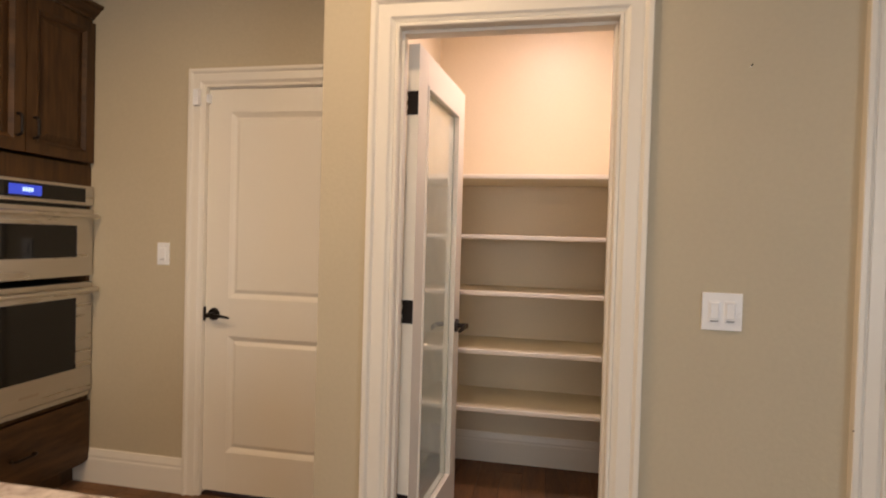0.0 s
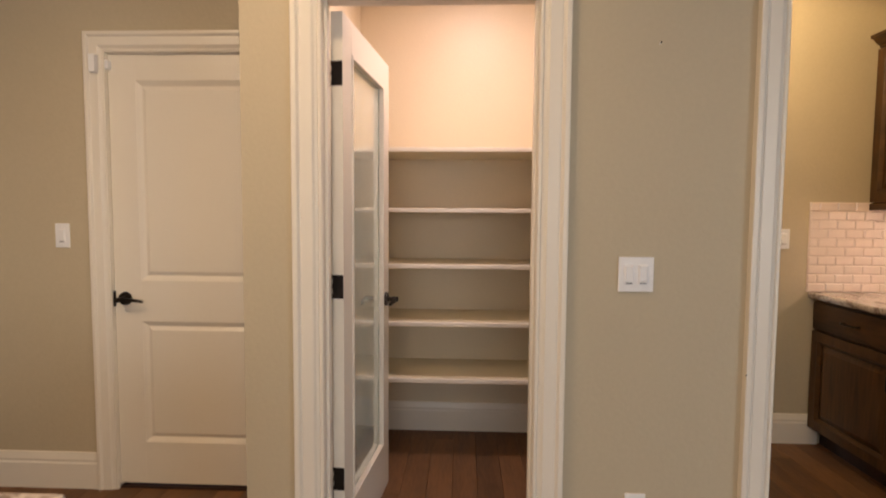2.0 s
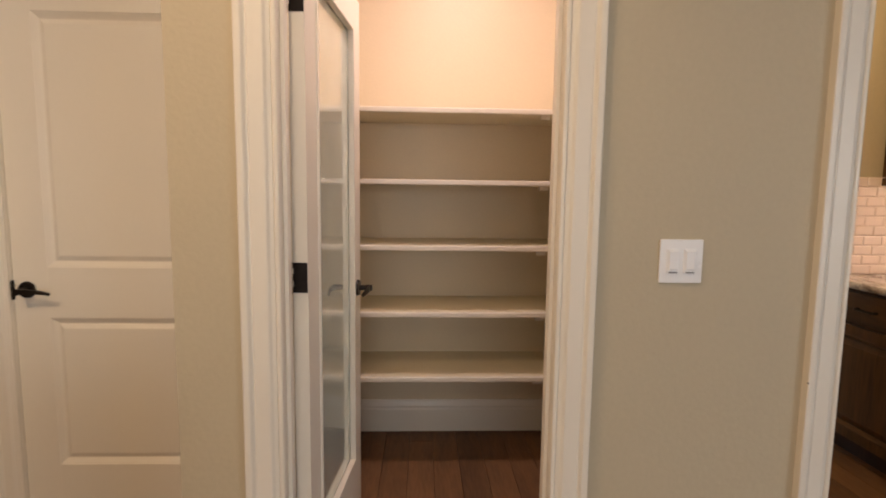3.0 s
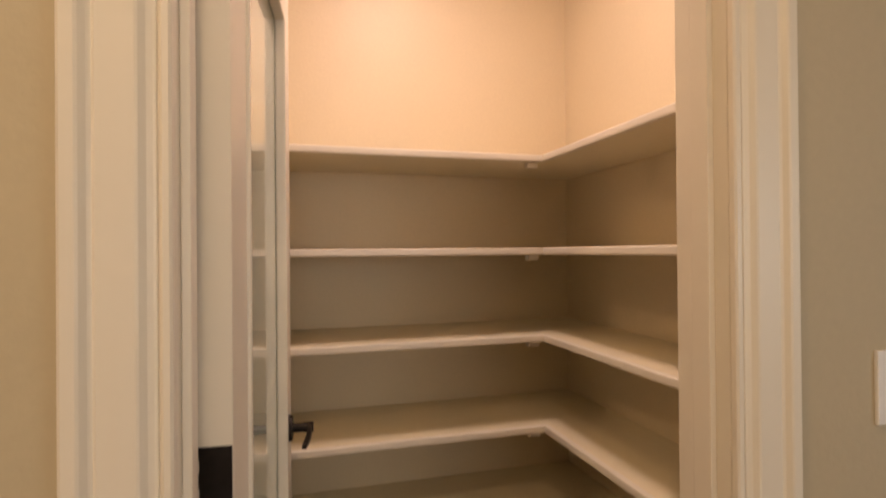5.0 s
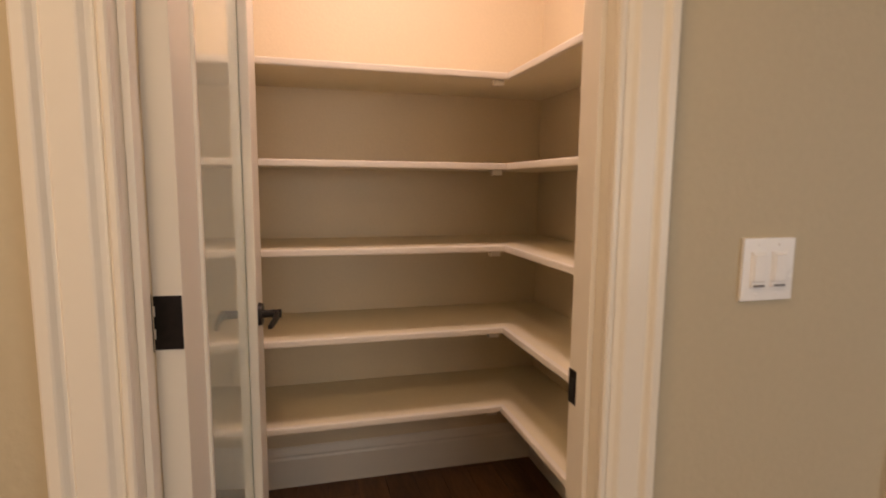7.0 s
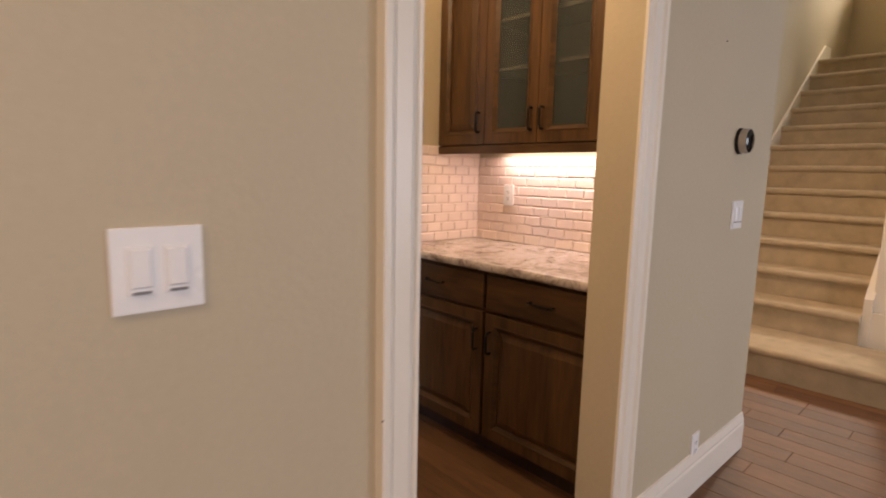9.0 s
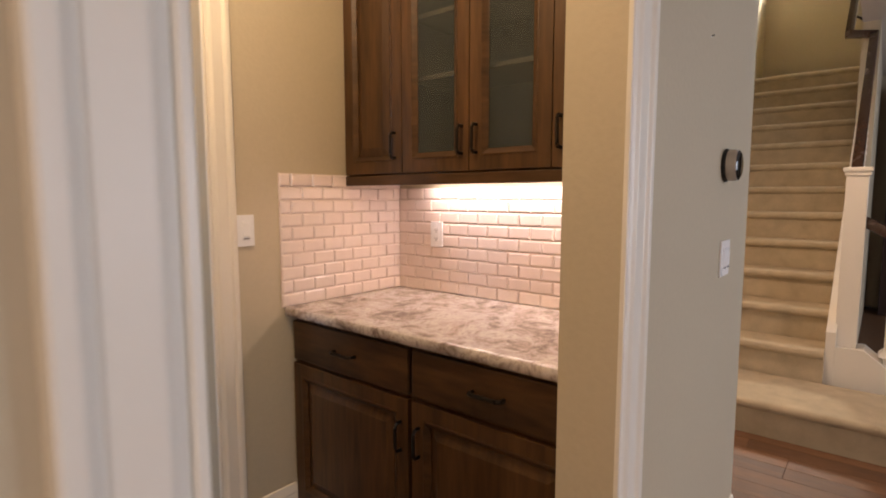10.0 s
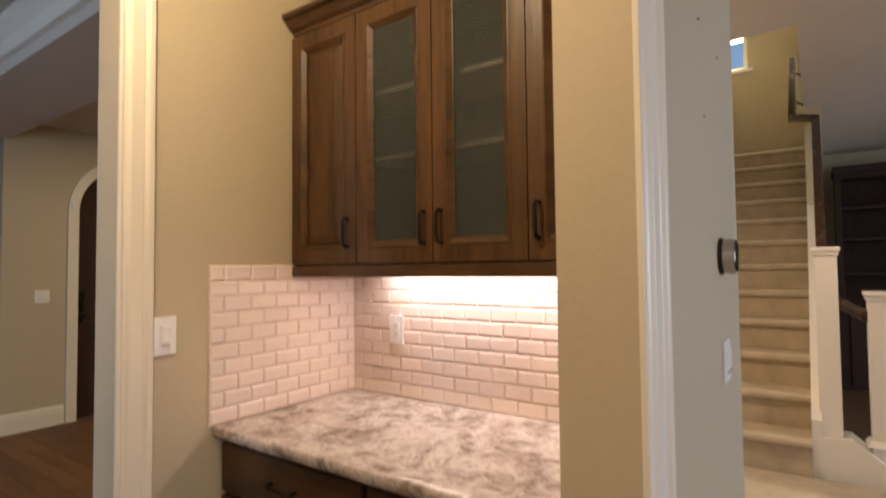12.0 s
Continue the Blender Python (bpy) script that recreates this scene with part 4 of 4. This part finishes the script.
# windows
def window(name, label, place, w, h, parent_kind="structure"):
    root = thing(name, place @ Vector((0, 0, 0)), label, "window", kind=parent_kind)
    bm = bmesh.new()
    for b in ((-w / 2, -w / 2 + 0.05, 0.02, 0.09, 0, h), (w / 2 - 0.05, w / 2, 0.02, 0.09, 0, h), (-w / 2 + 0.05, w / 2 - 0.05, 0.02, 0.09, 0, 0.05), (-w / 2 + 0.05, w / 2 - 0.05, 0.02, 0.09, h - 0.05, h)):
        box(bm, *b)
    part("window_frame", bm, TRIM, root, m=place)
    bm = bmesh.new()
    box(bm, -w / 2 + 0.05, w / 2 - 0.05, 0.05, 0.054, 0.05, h - 0.05)
    g = part("pane", bm, CLEAR_GLASS, root, m=place)
    g.visible_shadow = False
    bm = bmesh.new()
    box(bm, -w / 2 - 0.06, w / 2 + 0.06, -0.05, 0.02, -0.05, -0.003, 0.004)
    part("window_sill", bm, TRIM, root, m=place)
    return root


window("window_1", "small landing window with white frame", pose(9.6, 0.70, 4.05, 0, 0, -90), 0.5, 0.9)
window("window_2", "wide kitchen window with white frame", pose(0.6, -6.0, 0.8, 0, 0, 180), 2.8, 1.5)
window("window_3", "wide living room window with white frame", pose(6.0, -6.0, 0.5, 0, 0, 180), 3.6, 2.0)
window("window_4", "dining room window with white frame", pose(-0.98, 2.5, 0.7, 0, 0, 90), 1.0, 1.7)

# arched front door and its casing
ad = thing("door_3", (ARCX, 5.72, 0), "arched front door of very dark wood", "door", kind="structure")
bm = bmesh.new()
outline = [(ARCX - ARCR + 0.004, 0.01)] + [(ARCX - (ARCR - 0.004) * math.cos(math.pi * i / 24), ARCZ + (ARCR - 0.004) * math.sin(math.pi * i / 24)) for i in range(25)] + [(ARCX + ARCR - 0.004, 0.01)]
prism(bm, [(x, 5.70, z) for x, z in outline], (0, 0.05, 0))
part("slab", bm, DARKWOOD, ad)
for x0, x1 in ((ARCX - 0.36, ARCX - 0.04), (ARCX + 0.04, ARCX + 0.36)):
    for z0, z1 in ((0.2, 0.95), (1.1, 1.98)):
        bm = bmesh.new()
        frustum(bm, x0, x1, z0, z1, 5.70, 5.685, 0.03)
        part("panel", bm, DARKWOOD, ad)
bm = bmesh.new()
box(bm, ARCX - 0.44, ARCX - 0.40, 5.685, 5.70, 0.95, 1.25, 0.008)
cyl(bm, (ARCX - 0.42, 5.69, 1.2), (ARCX - 0.42, 5.66, 1.2), 0.028, seg=18)
cyl(bm, (ARCX - 0.42, 5.69, 1.0), (ARCX - 0.42, 5.63, 1.0), 0.025, seg=18)
part("lockset", bm, BRONZE, ad, "dark bronze lockset", smooth=True)
at = thing("trim_arch", (ARCX, 5.65, 0), "white casing following the arched front door", "door trim", kind="structure")
bm = bmesh.new()
inner = [(ARCX - ARCR, 0.0)] + [(ARCX - ARCR * math.cos(math.pi * i / 24), ARCZ + ARCR * math.sin(math.pi * i / 24)) for i in range(25)] + [(ARCX + ARCR, 0.0)]
R2 = ARCR + 0.09
outer = [(ARCX - R2, 0.0)] + [(ARCX - R2 * math.cos(math.pi * i / 24), ARCZ + R2 * math.sin(math.pi * i / 24)) for i in range(25)] + [(ARCX + R2, 0.0)]
for i in range(len(inner) - 1):
    prism(bm, [(inner[i][0], 5.649, inner[i][1]), (inner[i + 1][0], 5.649, inner[i + 1][1]), (outer[i + 1][0], 5.649, outer[i + 1][1]), (outer[i][0], 5.649, outer[i][1])], (0, -0.025, 0))
bmesh.ops.remove_doubles(bm, verts=bm.verts, dist=0.0005)
part("arch_casing", bm, TRIM, at)
for nm, px, pz in (("front_door_sensor", 3.615, 2.05),):
    s = thing(nm, (px, 5.62, pz), "small white alarm contact on the front door casing", "door sensor")
    bm = bmesh.new()
    box(bm, px - 0.012, px + 0.012, 5.605, 5.624, pz, pz + 0.07, 0.003)
    part("sensor_body", bm, PLASTIC, s)


# ---- pieces: backsplash tiles ----
TL, TH, G = 0.1035, 0.0527, 0.0022


def tile_mesh(w, h):
    me = bpy.data.meshes.new("tile")
    d, b = 0.0075, 0.0065
    x, z = w / 2, h / 2
    v = [(-x, 0, -z), (x, 0, -z), (x, 0, z), (-x, 0, z), (-x, -0.004, -z), (x, -0.004, -z), (x, -0.004, z), (-x, -0.004, z), (-x + b, -d, -z + b), (x - b, -d, -z + b), (x - b, -d, z - b), (-x + b, -d, z - b)]
    f = [(4, 5, 9, 8), (5, 6, 10, 9), (6, 7, 11, 10), (7, 4, 8, 11), (8, 9, 10, 11), (0, 1, 5, 4), (1, 2, 6, 5), (2, 3, 7, 6), (3, 0, 4, 7)]
    me.from_pydata(v, [], f)
    me.materials.append(TILE)
    return me


TILES = {}


def backsplash(name, m, length, z0, rows, label, shift):
    root = thing(name, m.translation, label, "backsplash", kind="structure")
    bm = bmesh.new()
    box(bm, 0, length, -0.004, 0, z0, z0 + rows * TH)
    part("grout_bed", bm, GROUT, root, m=m)
    for r in range(rows):
        x = -TL * (0.5 if (r + shift) % 2 else 0.0)
        while x < length - 0.004:
            a, b = max(x, 0), min(x + TL, length)
            x += TL
            if b - a < 0.012:
                continue
            key = (round(b - a, 3), TH)
            if key not in TILES:
                TILES[key] = tile_mesh(b - a - G, TH - G)
            ob = new("tile", TILES[key])
            ob.parent = root
            ob.matrix_parent_inverse = Matrix.Translation(-BASE[root.name])
            ob.matrix_basis = m @ pose((a + b) / 2, -0.003, z0 + (r + 0.5) * TH, random.uniform(-0.25, 0.25), 0, random.uniform(-0.25, 0.25))


backsplash("backsplash_side", pose(2.499, Y1, 0), X2 - 2.499, 0.9185, 10, "cream bevelled subway tile backsplash on the side wall", 0)
backsplash("backsplash_back", pose(X2, Y1 - 0.009, 0, 0, 0, -90), Y1 - T - 0.012, 0.9185, 9, "cream bevelled subway tile backsplash behind the counter", 1)


# ---- pieces: floor planks ----
def plank_mesh(w, l):
    me = bpy.data.meshes.new("plank")
    b = 0.0018
    x, y = w / 2, l / 2
    v = [(-x, -y, -0.014), (x, -y, -0.014), (x, y, -0.014), (-x, y, -0.014), (-x, -y, -0.003), (x, -y, -0.003), (x, y, -0.003), (-x, y, -0.003), (-x + b, -y + b, 0), (x - b, -y + b, 0), (x - b, y - b, 0), (-x + b, y - b, 0)]
    f = [(4, 5, 9, 8), (5, 6, 10, 9), (6, 7, 11, 10), (7, 4, 8, 11), (8, 9, 10, 11), (0, 1, 5, 4), (1, 2, 6, 5), (2, 3, 7, 6), (3, 0, 4, 7)]
    me.from_pydata(v, [], f)
    me.materials.append(PLANK)
    return me


PW_ = 0.127
LENGTHS = (0.55, 0.8, 1.05, 1.3, 1.6)
PLANKS = {l: plank_mesh(PW_ - 0.0006, l - 0.0006) for l in LENGTHS}
deck = thing("floor_planks", (1.5, 0.4, 0), "dark brown hand-scraped hardwood plank floor", "floor", kind="structure")
rng = random.Random(4)
count, rest = 0, []
x = -2.62
while x < 9.5:
    y = -6.0
    stop = 0.8 if x < -1.1 else 6.05 if x < 6.2 else 1.0
    while y < stop:
        l = rng.choice(LENGTHS)
        if y + l > stop + 0.25:
            l = LENGTHS[0]
        cx, cy = x + PW_ / 2, y + l / 2
        y += l
        near = (-2.0 < cx < 1.35 and -0.6 < cy < 1.6) or (3.2 < cx < 5.2 and -1.6 < cy < 1.2) or (1.4 < cx < 3.9 and 1.3 < cy < 5.6) or (1.3 < cx < 2.7 and -0.2 < cy < 1.4)
        if near and count < 300:
            ob = new("plank", PLANKS[l])
            ob.parent = deck
            ob.matrix_parent_inverse = Matrix.Translation(-BASE[deck.name])
            ob.location = (cx, cy, rng.uniform(-0.0004, 0.0004))
            count += 1
        else:
            rest.append((cx, cy, l))
    x += PW_
verts, faces = [], []
for cx, cy, l in rest:
    me = PLANKS[l]
    k = len(verts)
    verts += [(v.co.x + cx, v.co.y + cy, v.co.z) for v in me.vertices]
    faces += [tuple(i + k for i in p.vertices) for p in me.polygons]
me = bpy.data.meshes.new("plank_field")
me.from_pydata(verts, [], faces)
me.materials.append(PLANK)
ob = new("plank_field", me)
ob.parent = deck
ob.matrix_parent_inverse = Matrix.Translation(-BASE[deck.name])
tagged(ob, "", "", "", "stuff")
